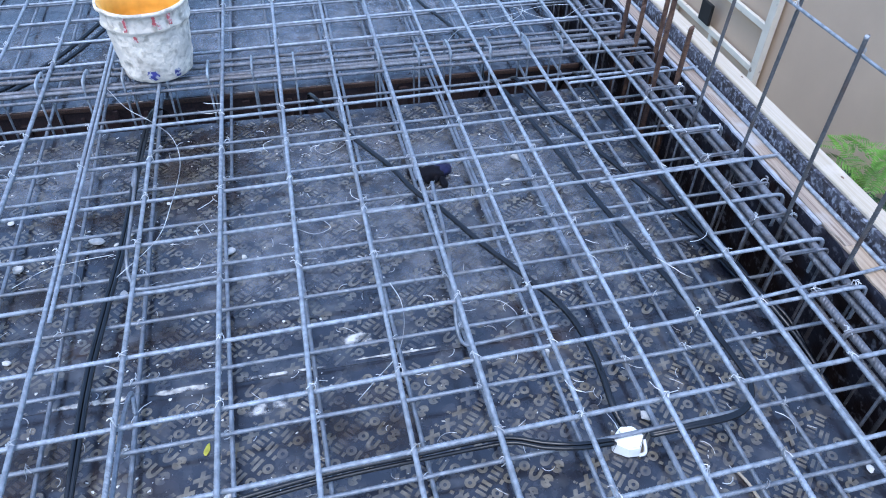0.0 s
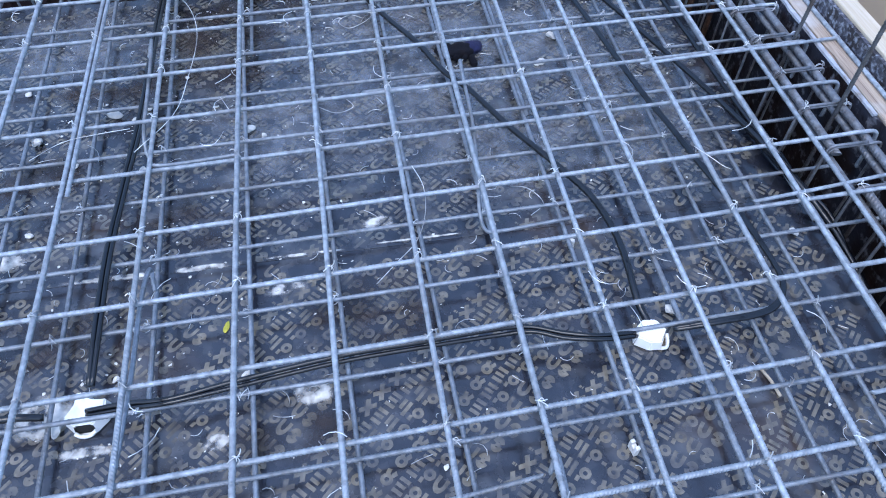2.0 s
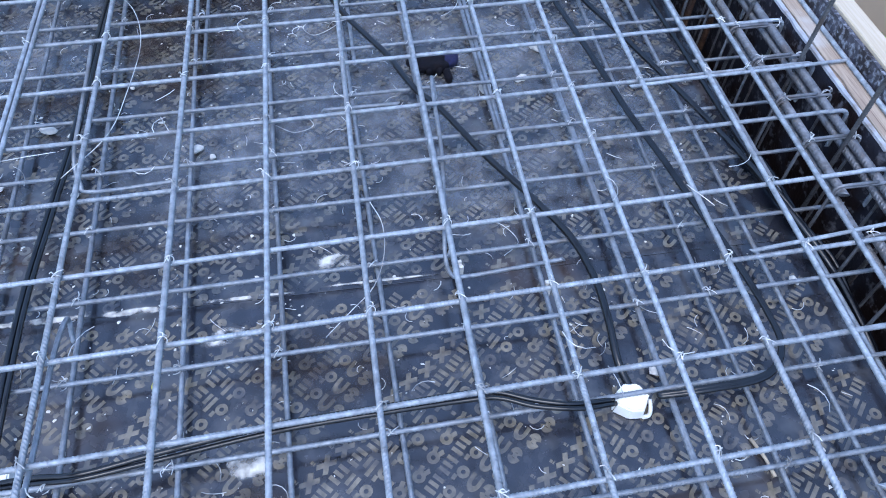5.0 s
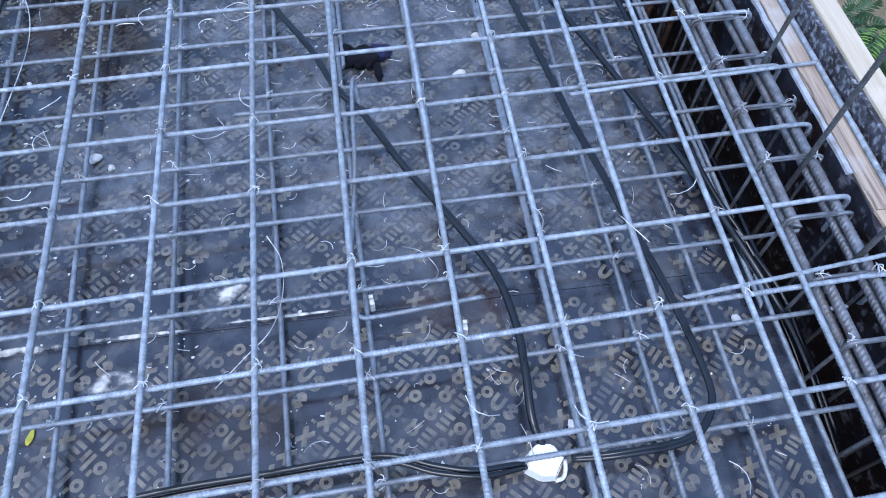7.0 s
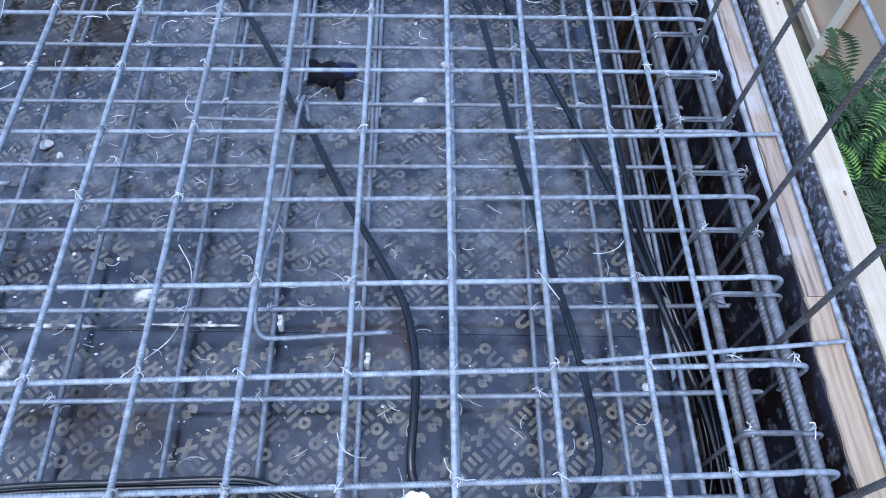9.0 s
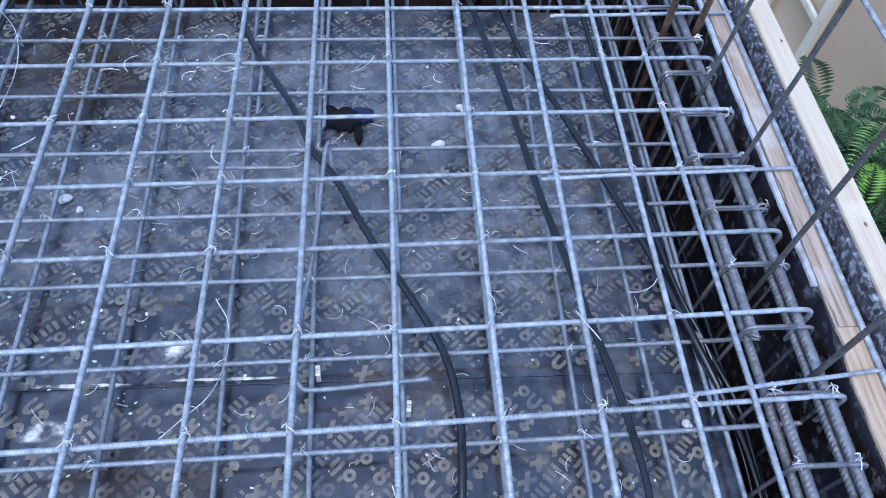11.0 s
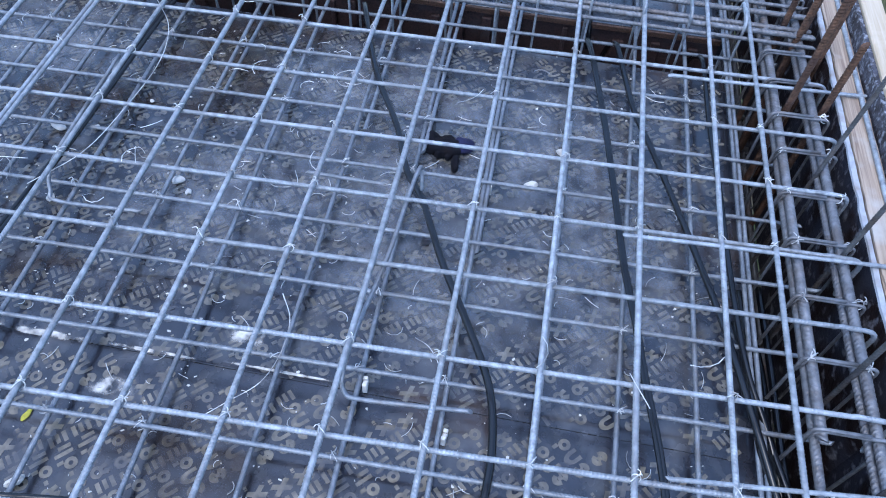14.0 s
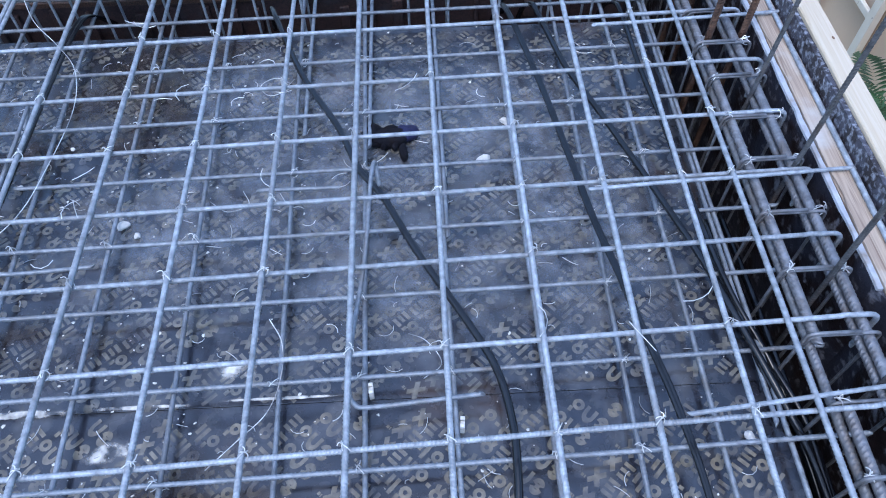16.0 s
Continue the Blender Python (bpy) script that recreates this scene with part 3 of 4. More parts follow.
for y in (-0.3, -0.1, 0.1, 0.3, 0.47, 0.63, 0.79, 0.952, 1.095, 1.238, 1.392, 1.545, 1.700, 1.848, 1.985, 2.12, 2.25, 2.38, 2.66, 2.8, 2.95, 3.1, 3.25, 3.4):
    s = obj("stirrup", base, STEEL_BEAM, side_cage)
    s.location, s.rotation_euler = (0, y, 0), (0, rnd.uniform(-.006, .006), 0)
for y in (0.952, 1.095, 1.392, 1.545, 1.700, 1.848, 1.985, 2.12):
    for x in (1.272, 1.386):
        t = obj("tie_wire", TIES[rnd.randrange(6)], WIRE, side_cage)
        t.location, t.rotation_euler, t.scale = (x, y + 0.004, 0.141), (0, 0, rnd.uniform(0, 6)), (1.15, 1.15, 1.2)

cross_cage = empty("cross_beam_cage", "beam cage of ribbed bars with raised stirrup tips", "rebar cage")
for y, z, r in ((2.412, 0.146, 0.0058), (2.452, 0.150, 0.008), (2.50, 0.135, 0.008), (2.548, 0.150, 0.008), (2.60, 0.145, 0.006)):
    obj("top_bar", tube("top_bar", wander((WEST, y, z), (1.40, y + 0.012, z), 0.003, int(y * 1000)), r, 8, 0.0017, 0.0115, near), STEEL_BEAM, cross_cage)
for y in (2.50, 2.58, 2.66):
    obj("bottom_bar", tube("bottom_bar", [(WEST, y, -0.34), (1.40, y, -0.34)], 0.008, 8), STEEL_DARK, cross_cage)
hoop = tube("stirrup", [Vector((0, q.x, q.z)) for q in stirrup_line(2.452, 2.562, -0.35, 0.180)], 0.0042, 6, ref=(1, 0, 0))
for i in range(19):
    s = obj("stirrup", hoop, STEEL, cross_cage)
    s.location = (-1.44 + i * 0.147 + rnd.uniform(-.015, .015), 0, rnd.uniform(-0.004, 0.006))

# ---- starter bars ----
def starter(x, y, z1, r, material, label, lean=(0, 0)):
    me = tube("starter_bar", [(0, 0, 0), (lean[0], lean[1], z1 + 0.36)], r, 10, r * 0.30, 0.0095, ref=(0, 1, 0))
    s = obj("starter_bar", me, material)
    s.location = (x, y, -0.36)
    return tagged(s, label, "rebar", "starter bars")


for x, y, z1, ln in ((1.362, 0.822, 0.95, 0.01), (1.368, 1.138, 0.80, 0.012), (1.364, 1.386, 0.70, 0.0), (1.356, 1.676, 1.00, 0.045), (1.340, 1.945, 1.00, 0.055)):
    bar = starter(x, y, z1, 0.0053, STEEL_DARK, "upright dark ribbed steel starter bar in the beam cage", (ln, 0))
    if z1 == 0.70:
        obj("mortar_cap", tube("mortar_cap", [(0, 0, z1 + 0.356), (0, 0, z1 + 0.364)], 0.0058, 8, ref=(0, 1, 0)), PALE_EDGE, bar, "pale mortar crust")
for x, y, z1, ln in ((1.302, 2.172, 0.62, (0.01, 0)), (1.394, 2.178, 0.345, (0.012, 0)), (1.335, 2.54, 0.50, (0, 0)), (1.352, 2.462, 0.30, (0.01, 0)), (1.375, 2.50, 0.52, (0.01, 0.0)), (1.42, 2.40, 0.42, (0, 0))):
    starter(x, y, z1, 0.0088, RUST, "rusty brown column starter bar", ln)
tagged(obj("edge_rail_bar", tube("edge_rail_bar", wander((1.500, SOUTH, 0.1515), (1.502, NORTH, 0.1515), 0.004, 77), 0.0065, 8, 0.0009, 0.0095, near), STEEL), "straight blue-grey ribbed bar lying along the plank", "rebar")
tagged(obj("upper_rail_bar", tube("upper_rail_bar", wander((1.379, -0.6, 0.652), (1.377, 2.3, 0.652), 0.004, 78), 0.0046, 8, 0.0008, 0.0095), STEEL), "horizontal ribbed bar tied across the starter bars", "rebar")
for y in (0.822, 1.138, 1.390, 1.672, 1.935):
    t = obj("tie_wire", TIES[int(y * 10) % 6], WIRE)
    t.location, t.scale = (1.374, y, 0.652), (1.0, 1.0, 1.0)
    tagged(t, "twisted wire tie at a rail bar", "tie wire", "rail ties")

# ---- conduits ----
def conduit(pts, r=0.0090, z=0.062, label="black plastic conduit run between the rebar mats"):
    line = smooth_line([(x + (0.022 if q and q[0] < 0.03 and x > 1.15 and y < 2.4 else 0.0), y, z if len(q) == 0 else q[0]) for x, y, *q in pts], 8)
    return tagged(obj("conduit", tube("conduit", line, r, 12), PLASTIC), label, "conduit", "conduits")


conduit([(0.045, 2.57, -0.10), (0.065, 2.50, 0.01), (0.083, 2.438, 0.055), (0.185, 2.154), (0.29, 1.95), (0.347, 1.802), (0.408, 1.706), (0.489, 1.532), (0.577, 1.372), (0.640, 1.239), (0.662, 1.117), (0.661, 1.017), (0.656, 0.92, 0.05), (0.672, 0.868, 0.025)], 0.0086)
for o in (0.0, 0.0072):
    conduit([(0.745 + o, 2.57, -0.14), (0.757 + o, 2.50, -0.01), (0.775 + o, 2.42, 0.055), (0.831 + o, 2.106), (0.872 + o, 1.826), (0.900 + o, 1.619), (0.931 + o, 1.459), (0.953 + o, 1.328), (0.985 + o, 1.158), (1.005 + o * .6, 0.99), (0.998 + o * .5, 0.90 - o * .3), (0.938, 0.845 - o), (0.802, 0.834 - o * .9), (0.715, 0.842 - o * .6, 0.04)], 0.0053)
conduit([(0.835, 2.58, -0.14), (0.845, 2.52, -0.02), (0.858, 2.44, 0.055), (0.871, 2.376), (0.915, 2.156), (0.972, 1.99), (1.035, 1.797), (1.078, 1.66), (1.126, 1.497), (1.167, 1.32), (1.220, 1.135, 0.035), (1.250, 1.0, -0.03), (1.285, 0.78, -0.12)], 0.0080)
conduit([(1.10, 2.58, -0.14), (1.105, 2.52, -0.02), (1.112, 2.43, 0.055), (1.117, 2.338), (1.123, 2.119), (1.138, 1.903), (1.150, 1.641), (1.176, 1.401, 0.05), (1.205, 1.233, 0.02), (1.25, 1.05, -0.05), (1.30, 0.85, -0.15)], 0.0070)
conduit([(1.242, 2.2, -0.20), (1.240, 1.8, -0.15), (1.238, 1.45, -0.07), (1.222, 1.25, -0.03), (1.262, 1.10, -0.08), (1.29, 0.9, -0.16)], 0.0080)
conduit([(1.255, 2.0, -0.22), (1.245, 1.6, -0.14), (1.215, 1.35, -0.03), (1.235, 1.18, -0.03), (1.285, 1.02, -0.12), (1.33, 0.8, -0.2)], 0.0080)
conduit([(1.160, 1.52, 0.04), (1.183, 1.36, 0.04), (1.200, 1.20, 0.035), (1.228, 1.105, 0.0), (1.262, 1.05, -0.05), (1.36, 0.95, -0.2)], 0.0075)
conduit([(1.160, 1.62, 0.022), (1.180, 1.40, 0.021), (1.203, 1.25, 0.020), (1.238, 1.13, 0.008), (1.264, 1.04, -0.04), (1.285, 0.93, -0.09)], 0.0075)
conduit([(1.244, 1.7, -0.06), (1.241, 1.45, -0.03), (1.247, 1.22, -0.03), (1.272, 1.05, -0.05), (1.305, 0.85, -0.12)], 0.0080)
conduit([(1.17, 1.45, 0.03), (1.208, 1.22, 0.0), (1.243, 1.05, -0.04), (1.257, 0.93, -0.09), (1.232, 0.86, -0.15), (1.222, 1.0, -0.21), (1.26, 1.2, -0.26)], 0.0085)
for o in (0.0, 0.0115):
    conduit([(-0.465 + o, 2.57, -0.06), (-0.478 + o, 2.50, 0.02), (-0.493 + o, 2.42), (-0.512 + o, 2.2), (-0.524 + o, 1.747), (-0.541 + o, 1.498), (-0.557 + o, 1.25), (-0.557 + o, 1.053), (-0.560 + o * .6, 0.90, 0.04)], 0.0058)
conduit([(-0.56, 0.846, 0.035), (-0.47, 0.842, 0.05), (-0.383, 0.832), (-0.246, 0.852), (-0.031, 0.877), (0.166, 0.884), (0.319, 0.890), (0.394, 0.883), (0.464, 0.856), (0.536, 0.838), (0.626, 0.845, 0.04)], 0.0055)
conduit([(-0.56, 0.838, 0.03), (-0.47, 0.833, 0.045), (-0.383, 0.823), (-0.246, 0.842, 0.055), (-0.031, 0.868, 0.052), (0.166, 0.876, 0.052), (0.319, 0.879, 0.052), (0.394, 0.871), (0.464, 0.843), (0.55, 0.826), (0.63, 0.838, 0.035)], 0.0050)
conduit([(-1.3, 0.86), (-0.95, 0.83), (-0.716, 0.838), (-0.64, 0.842, 0.04)], 0.0080)
for o in (0.0, 0.05):
    conduit([(-1.30 + o, 2.34, 0.06), (-1.14 + o, 2.50, 0.09), (-1.031 + o, 2.66, 0.07), (-0.948 + o, 2.793), (-0.851 + o, 2.959), (-0.734 + o, 3.251), (-0.64 + o, 3.50), (-0.58 + o, 4.2)], 0.0085)
conduit([(0.55, 3.6), (0.62, 3.2), (0.70, 2.95), (0.75, 2.74), (0.775, 2.64, 0.04), (0.79, 2.58, -0.08)], 0.0080)

# ---- junction boxes ----
def junction_box(at, turn, rim, label, mouth, lip=0.010):
    """A low moulded box with a sloping lid. rim: its outline, as corners round the middle; one side is torn open."""
    bx = empty("junction_box", label, "junction box", (*at, 0.0), "junction boxes")
    bx.rotation_euler = (0, 0, turn)
    n = len(rim)

    def shell(shrink, low, high, skip=None):
        bm = bmesh.new()
        mid = Vector((sum(p[0] for p in rim) / n, sum(p[1] for p in rim) / n, 0))
        lower = [bm.verts.new(mid + (Vector((x, y, 0)) - mid) * shrink + Vector((0, 0, low))) for x, y in rim]
        upper = [bm.verts.new(mid + (Vector((x, y, 0)) - mid) * shrink * 0.86 + Vector((0, 0, high + 0.10 * (y - mid.y)))) for x, y in rim]
        bm.faces.new(upper)
        bm.faces.new(lower[::-1])
        for k in range(n):
            if k != skip:
                bm.faces.new((lower[k], lower[(k + 1) % n], upper[(k + 1) % n], upper[k]))
        return bm

    bm = shell(1.0, 0.001, 0.036, mouth)
    bmesh.ops.bevel(bm, geom=[e for e in bm.edges if not e.is_boundary], offset=0.003, segments=2, affect="EDGES")
    body = part("body", bm, WHITE_BOX, bx)
    # Near-black inner shell paints the shade seen through the missing side.
    part("opening", shell(0.93, 0.003, 0.032), DARK, bx, "near-black shell for the shade inside the torn side")
    a, b = Vector((*rim[mouth], 0)), Vector((*rim[(mouth + 1) % n], 0))
    out = Vector(((b - a).y, -(b - a).x, 0)).normalized()
    line = [a + Vector((0, 0, 0.010)), a.lerp(b, 0.3) + out * lip + Vector((0, 0, 0.005)), a.lerp(b, 0.7) + out * lip * 0.8 + Vector((0, 0, 0.005)), b + Vector((0, 0, 0.014))]
    obj("torn_lip", tube("torn_lip", smooth_line(line, 5), 0.0045, 7), WHITE_BOX, body)


junction_box((0.668, 0.848), 0.0, ((-0.042, -0.012), (-0.012, -0.034), (0.016, -0.036), (0.040, -0.002), (0.022, 0.028), (-0.010, 0.034), (-0.034, 0.016)), "white plastic junction box with a dark torn side on the deck", 2)
junction_box((-0.562, 0.850), 0.0, ((-0.050, -0.014), (-0.024, -0.040), (0.020, -0.040), (0.044, -0.014), (0.046, 0.022), (0.006, 0.020), (0.0, 0.044), (-0.028, 0.046), (-0.024, 0.014)), "white plastic junction box smeared with plaster on the deck", 1, 0.006)

# ---- glove ----
def glove():
    g = empty("work_glove", "crumpled dark work glove lying on the deck", "glove", (0.425, 1.945, 0.0))
    def lump(bm, c, s, turn=0.0):
        bmesh.ops.create_icosphere(bm, subdivisions=3, radius=1, matrix=Matrix.Translation(c) @ Matrix.Rotation(turn, 4, "Z") @ Matrix.Diagonal((*s, 1)))
    def crumple(bm, k):
        for q in bm.verts:
            q.co += q.co.normalized() * 0.008 * noise.noise(q.co * 45 + Vector((k, 0, 0))) + Vector((0, 0, 0.009 * noise.noise(q.co * 38 + Vector((0, k, 0)))))
            q.co.z = max(q.co.z, 0.001)
    bm = bmesh.new()
    lump(bm, (0, 0, 0.018), (0.05, 0.034, 0.022))
    lump(bm, (-0.045, 0.016, 0.016), (0.032, 0.026, 0.018), 0.5)
    crumple(bm, 1)
    part("palm", bm, CLOTH, g, smooth=True)
    for i, (x, y, a, l) in enumerate(((0.034, -0.048, -1.45, 0.034), (0.014, -0.024, -1.7, 0.022), (-0.010, -0.022, -2.3, 0.020), (-0.036, -0.016, -2.7, 0.022))):
        bm = bmesh.new()
        lump(bm, (x, y, 0.013), (l, 0.0115, 0.012), a)
        crumple(bm, 3 + i)
        part("finger", bm, CLOTH, g, smooth=True)
    bm = bmesh.new()
    lump(bm, (0.044, 0.014, 0.016), (0.032, 0.030, 0.020), 0.4)
    crumple(bm, 9)
    part("cuff", bm, CLOTH_BLUE, g, "navy blue knitted cuff", smooth=True)


glove()

# ---- bucket ----
def bucket(x, y, z):
    b = empty("bucket", "white plaster-caked plastic bucket standing on the upper rebar mat", "bucket", (x, y, z))
    b.scale = (0.98, 0.98, 0.88)
    prof = [(0.0, 0.004), (0.112, 0.0), (0.120, 0.006), (0.124, 0.03), (0.133, 0.12), (0.141, 0.215), (0.149, 0.224), (0.151, 0.232), (0.147, 0.240), (0.149, 0.285), (0.157, 0.292), (0.157, 0.302), (0.148, 0.302)]
    inner = [(0.147, 0.301), (0.136, 0.296), (0.129, 0.20), (0.121, 0.12), (0.0, 0.118)]
    def lathe(profile, seg=48, rough=0.0):
        v, f = [], []
        for r, h in profile:
            for k in range(seg):
                a = 2 * math.pi * k / seg
                rr = r + rough * noise.noise(Vector((math.cos(a) * 4, math.sin(a) * 4, h * 25)))
                v.append((rr * math.cos(a), rr * math.sin(a), h))
        for i in range(len(profile) - 1):
            for k in range(seg):
                f.append((i * seg + k, i * seg + (k + 1) % seg, (i + 1) * seg + (k + 1) % seg, (i + 1) * seg + k))
        return mesh_of("lathe", v, f)
    dense = []
    for (r0, h0), (r1, h1) in zip(prof, prof[1:]):
        n = max(1, int(abs(h1 - h0) / 0.012))
        dense += [(r0 + (r1 - r0) * i / n, h0 + (h1 - h0) * i / n) for i in range(n)]
    body = obj("body", lathe(dense + [prof[-1]], rough=0.0055), BUCKET, b, smooth=True)
    obj("lining", lathe(inner), ORANGE, b, "orange inside of the bucket", smooth=True)
    def patch(name, a0, a1, h0, h1, off, material, label, seed):
        rr = random.Random(seed)
        v, f, n, m = [], [], 8, 6
        for i in range(n + 1):
            for j in range(m + 1):
                u, w = i / n, j / m
                a, h = a0 + (a1 - a0) * u + rr.uniform(-.02, .02), h0 + (h1 - h0) * w + rr.uniform(-.003, .003)
                r = np.interp(h, [0.0, 0.03, 0.12, 0.215, 0.235, 0.285], [0.118, 0.124, 0.133, 0.141, 0.150, 0.149]) + off
                v.append((r * math.cos(a), r * math.sin(a), h))
        for i in range(n):
            for j in range(m):
                if 0 < i < n - 1 or rr.random() < 0.5:
                    q = i * (m + 1) + j
                    f.append((q, q + m + 1, q + m + 2, q + 1))
        obj(name, mesh_of(name, v, f), material, body, label)
    patch("smear", -1.75, -1.45, 0.02, 0.06, 0.004, BLUE, "dark blue paint smear", 1)
    patch("smear", -1.05, -0.85, 0.015, 0.05, 0.004, BLUE, "dark blue paint smear", 2)
    for k, (a0, h0, h1) in enumerate(((-1.93, 0.235, 0.288), (-1.30, 0.250, 0.290), (-1.22, 0.238, 0.262), (-1.80, 0.190, 0.214), (-0.95, 0.244, 0.284))):
        patch("print_bar", a0, a0 + 0.075, h0, h1, 0.0045, RED, "faded red print bar", 3 + k)


bucket(-0.447, 2.555, Z_TOP_L + 0.0066)

# ---- loose scraps on the deck ----
def chip(x, y, s, seed, label, z=0.0, material=None, flat=0.6):
    rr = random.Random(seed)
    bm = bmesh.new()
    bmesh.ops.create_icosphere(bm, subdivisions=2, radius=0.62, matrix=Matrix.Rotation(rr.uniform(0, 3), 4, "Z") @ Matrix.Diagonal((s * rr.uniform(.8, 1.3), s * rr.uniform(.55, .9), s * flat, 1)))
    shift = Vector((seed * 1.7, seed * 0.6, 0))
    for q in bm.verts:
        q.co *= 1 + 0.55 * noise.noise(q.co / s * 1.5 + shift) + 0.22 * noise.noise(q.co / s * 4 + shift)
    lo = min(q.co.z for q in bm.verts)
    for q in bm.verts:
        q.co.z -= lo - 0.0008
    me = bpy.data.meshes.new("mortar_chip")
    bm.to_mesh(me)
    bm.free()
    c = obj("mortar_chip", me, material or MORTAR)
    c.location = (x, y, z)
    return tagged(c, label, "debris", "mortar chips")


for i, (x, y, s) in enumerate(((0.742, 1.990, 0.028), (0.667, 1.862, 0.024), (-0.613, 1.805, 0.032), (-0.228, 1.690, 0.026), (-0.816, 1.723, 0.030), (1.140, 1.085, 0.020), (0.743, 0.909, 0.024), (-0.517, 1.573, 0.022), (-0.233, 0.896, 0.026), (-0.627, 0.821, 0.024), (-0.19, 1.66, 0.016), (1.19, 0.674, 0.016))):
    chip(x, y, s, i, "pale broken mortar chip on the dark deck")

for i, (x, y, s) in enumerate(((1.25, 1.62, 0.030), (1.36, 1.18, 0.026), (1.31, 1.36, 0.034), (1.28, 0.95, 0.028), (1.38, 1.9, 0.030), (1.24, 2.1, 0.026))):
    chip(x, y, s, 20 + i, "pale broken mortar chip at the bottom of the trench", -0.426)
for i, (x, y, s) in enumerate(((-0.52, 1.83, 0.018), (-0.56, 1.79, 0.014), (-0.58, 1.84, 0.012), (-0.70, 1.62, 0.016), (-0.42, 1.96, 0.014), (-0.33, 1.81, 0.012), (-0.78, 1.38, 0.018), (-0.36, 2.26, 0.012), (-0.88, 1.95, 0.020), (0.16, 0.62, 0.010), (-0.52, 0.93, 0.014))):
    chip(x, y, s, 50 + i, "small pale flake of mortar on the deck", 0.0, None, 0.35)
def spacer(x, y, turn):
    """A small pale block set on edge against a lower bar, notched where the bar rests."""
    bm = bmesh.new()
    for y0, y1, z1 in ((-0.013, -0.005, 0.034), (-0.005, 0.005, 0.024), (0.005, 0.013, 0.030)):
        box(bm, -0.005, 0.005, y0, y1, 0.0008, z1, 0.001)
    me = bpy.data.meshes.new("spacer_block")
    bm.to_mesh(me)
    bm.free()
    sp = obj("spacer_block", me, MORTAR)
    sp.location, sp.rotation_euler = (x, y, 0.0), (0, 0, turn)
    tagged(sp, "pale notched mortar spacer block beside a lower bar", "spacer", "spacer blocks")


for x, y, a in ((0.380, 1.222, 0.1), (0.565, 1.139, -0.1), (0.562, 1.825, 0.1), (0.548, 1.83, 0.3), (0.545, 0.595, 0.2)):
    spacer(x, y, a)
chip(-0.285, 1.028, 0.020, 40, "yellow-green leaf scrap on the dark deck", 0.0, YELLOW, 0.2)


def smear(x, y, rx, ry, seed, label, material=None, name="plaster_smear", low=0.0):
    """A thin ragged film: dried plaster, brown patches or painted sky sheen."""
    rr = random.Random(seed)
    v, f, n = [(0, 0, 0.0026 - low)], [], 30
    for k, rad in ((0, 0.55), (1, 1.0)):
        for i in range(n):
            a = 2 * math.pi * i / n
            q = rad * (1 + 0.45 * noise.noise(Vector((math.cos(a) * 2.3, math.sin(a) * 2.3, seed))) + (0.25 * rr.uniform(-1, 1) if k else 0))
            v.append((q * math.cos(a), q * math.sin(a), (0.0022 if k == 0 else 0.0011) - low * (1 if k == 0 else 0.3)))
    for i in range(n):
        j = (i + 1) % n
        f += [(0, 1 + i, 1 + j), (1 + i, 1 + n + i, 1 + n + j, 1 + j)]
    o = obj(name, mesh_of(name, v, f), material or PLASTER, deck if material else None, label)
    o.location, o.scale = (x, y, 0), (rx * 1.35, ry * 1.35, 1)
    if not material:
        tagged(o, label, "plaster smear", "plaster smears")


for i, (x, y, rx, ry) in enumerate(((-0.15, 1.122, 0.05, 0.022), (0.10, 1.29, 0.045, 0.022), (-0.34, 1.212, 0.10, 0.010), (-0.55, 1.214, 0.12, 0.009), (-0.12, 1.216, 0.12, 0.005), (-0.56, 0.770, 0.065, 0.013), (-0.66, 0.86, 0.07, 0.05), (-0.30, 0.75, 0.03, 0.02), (-0.10, 0.83, 0.05, 0.03), (-0.85, 1.30, 0.08, 0.03), (0.20, 1.222, 0.12, 0.004), (-0.92, 1.05, 0.06, 0.04))):
    smear(x, y, rx, ry, i, "dried pale plaster smeared thinly on the deck")

# Brown patches on the deck, a dim reflection painted in with the stains.
for i, (x, y, rx, ry) in enumerate(((-0.30, 2.10, 0.22, 0.27), (-0.62, 1.92, 0.20, 0.20), (-0.16, 2.32, 0.30, 0.08), (-0.78, 1.55, 0.16, 0.16), (0.05, 1.02, 0.20, 0.12), (-0.45, 0.62, 0.24, 0.12), (-0.35, 1.36, 0.22, 0.10), (-0.70, 1.06, 0.20, 0.12), (-0.15, 0.74, 0.16, 0.08))):
    smear(x, y, rx, ry, 70 + i, "brown stain and dim reflection painted on the deck", STAIN_REFLECT, "rust_stain", 0.0004)

# Sky sheen painted on the far half of the deck.
for i, (x, y, rx, ry) in enumerate(((0.66, 2.02, 0.42, 0.36), (0.24, 1.78, 0.40, 0.34), (0.88, 1.62, 0.28, 0.40), (-0.80, 2.16, 0.34, 0.24), (0.12, 2.16, 0.34, 0.24), (-0.14, 1.66, 0.30, 0.26), (0.48, 1.50, 0.34, 0.22), (0.2, 3.15, 1.0, 0.42), (-0.1, 2.92, 0.8, 0.26), (0.6, 3.4, 0.7, 0.5), (-0.95, 3.1, 0.6, 0.36))):
    smear(x, y, rx, ry, 90 + i, "thin grey film painted for the sky's sheen on the deck", SKY_SHEEN, "dust_patch", 0.0003)


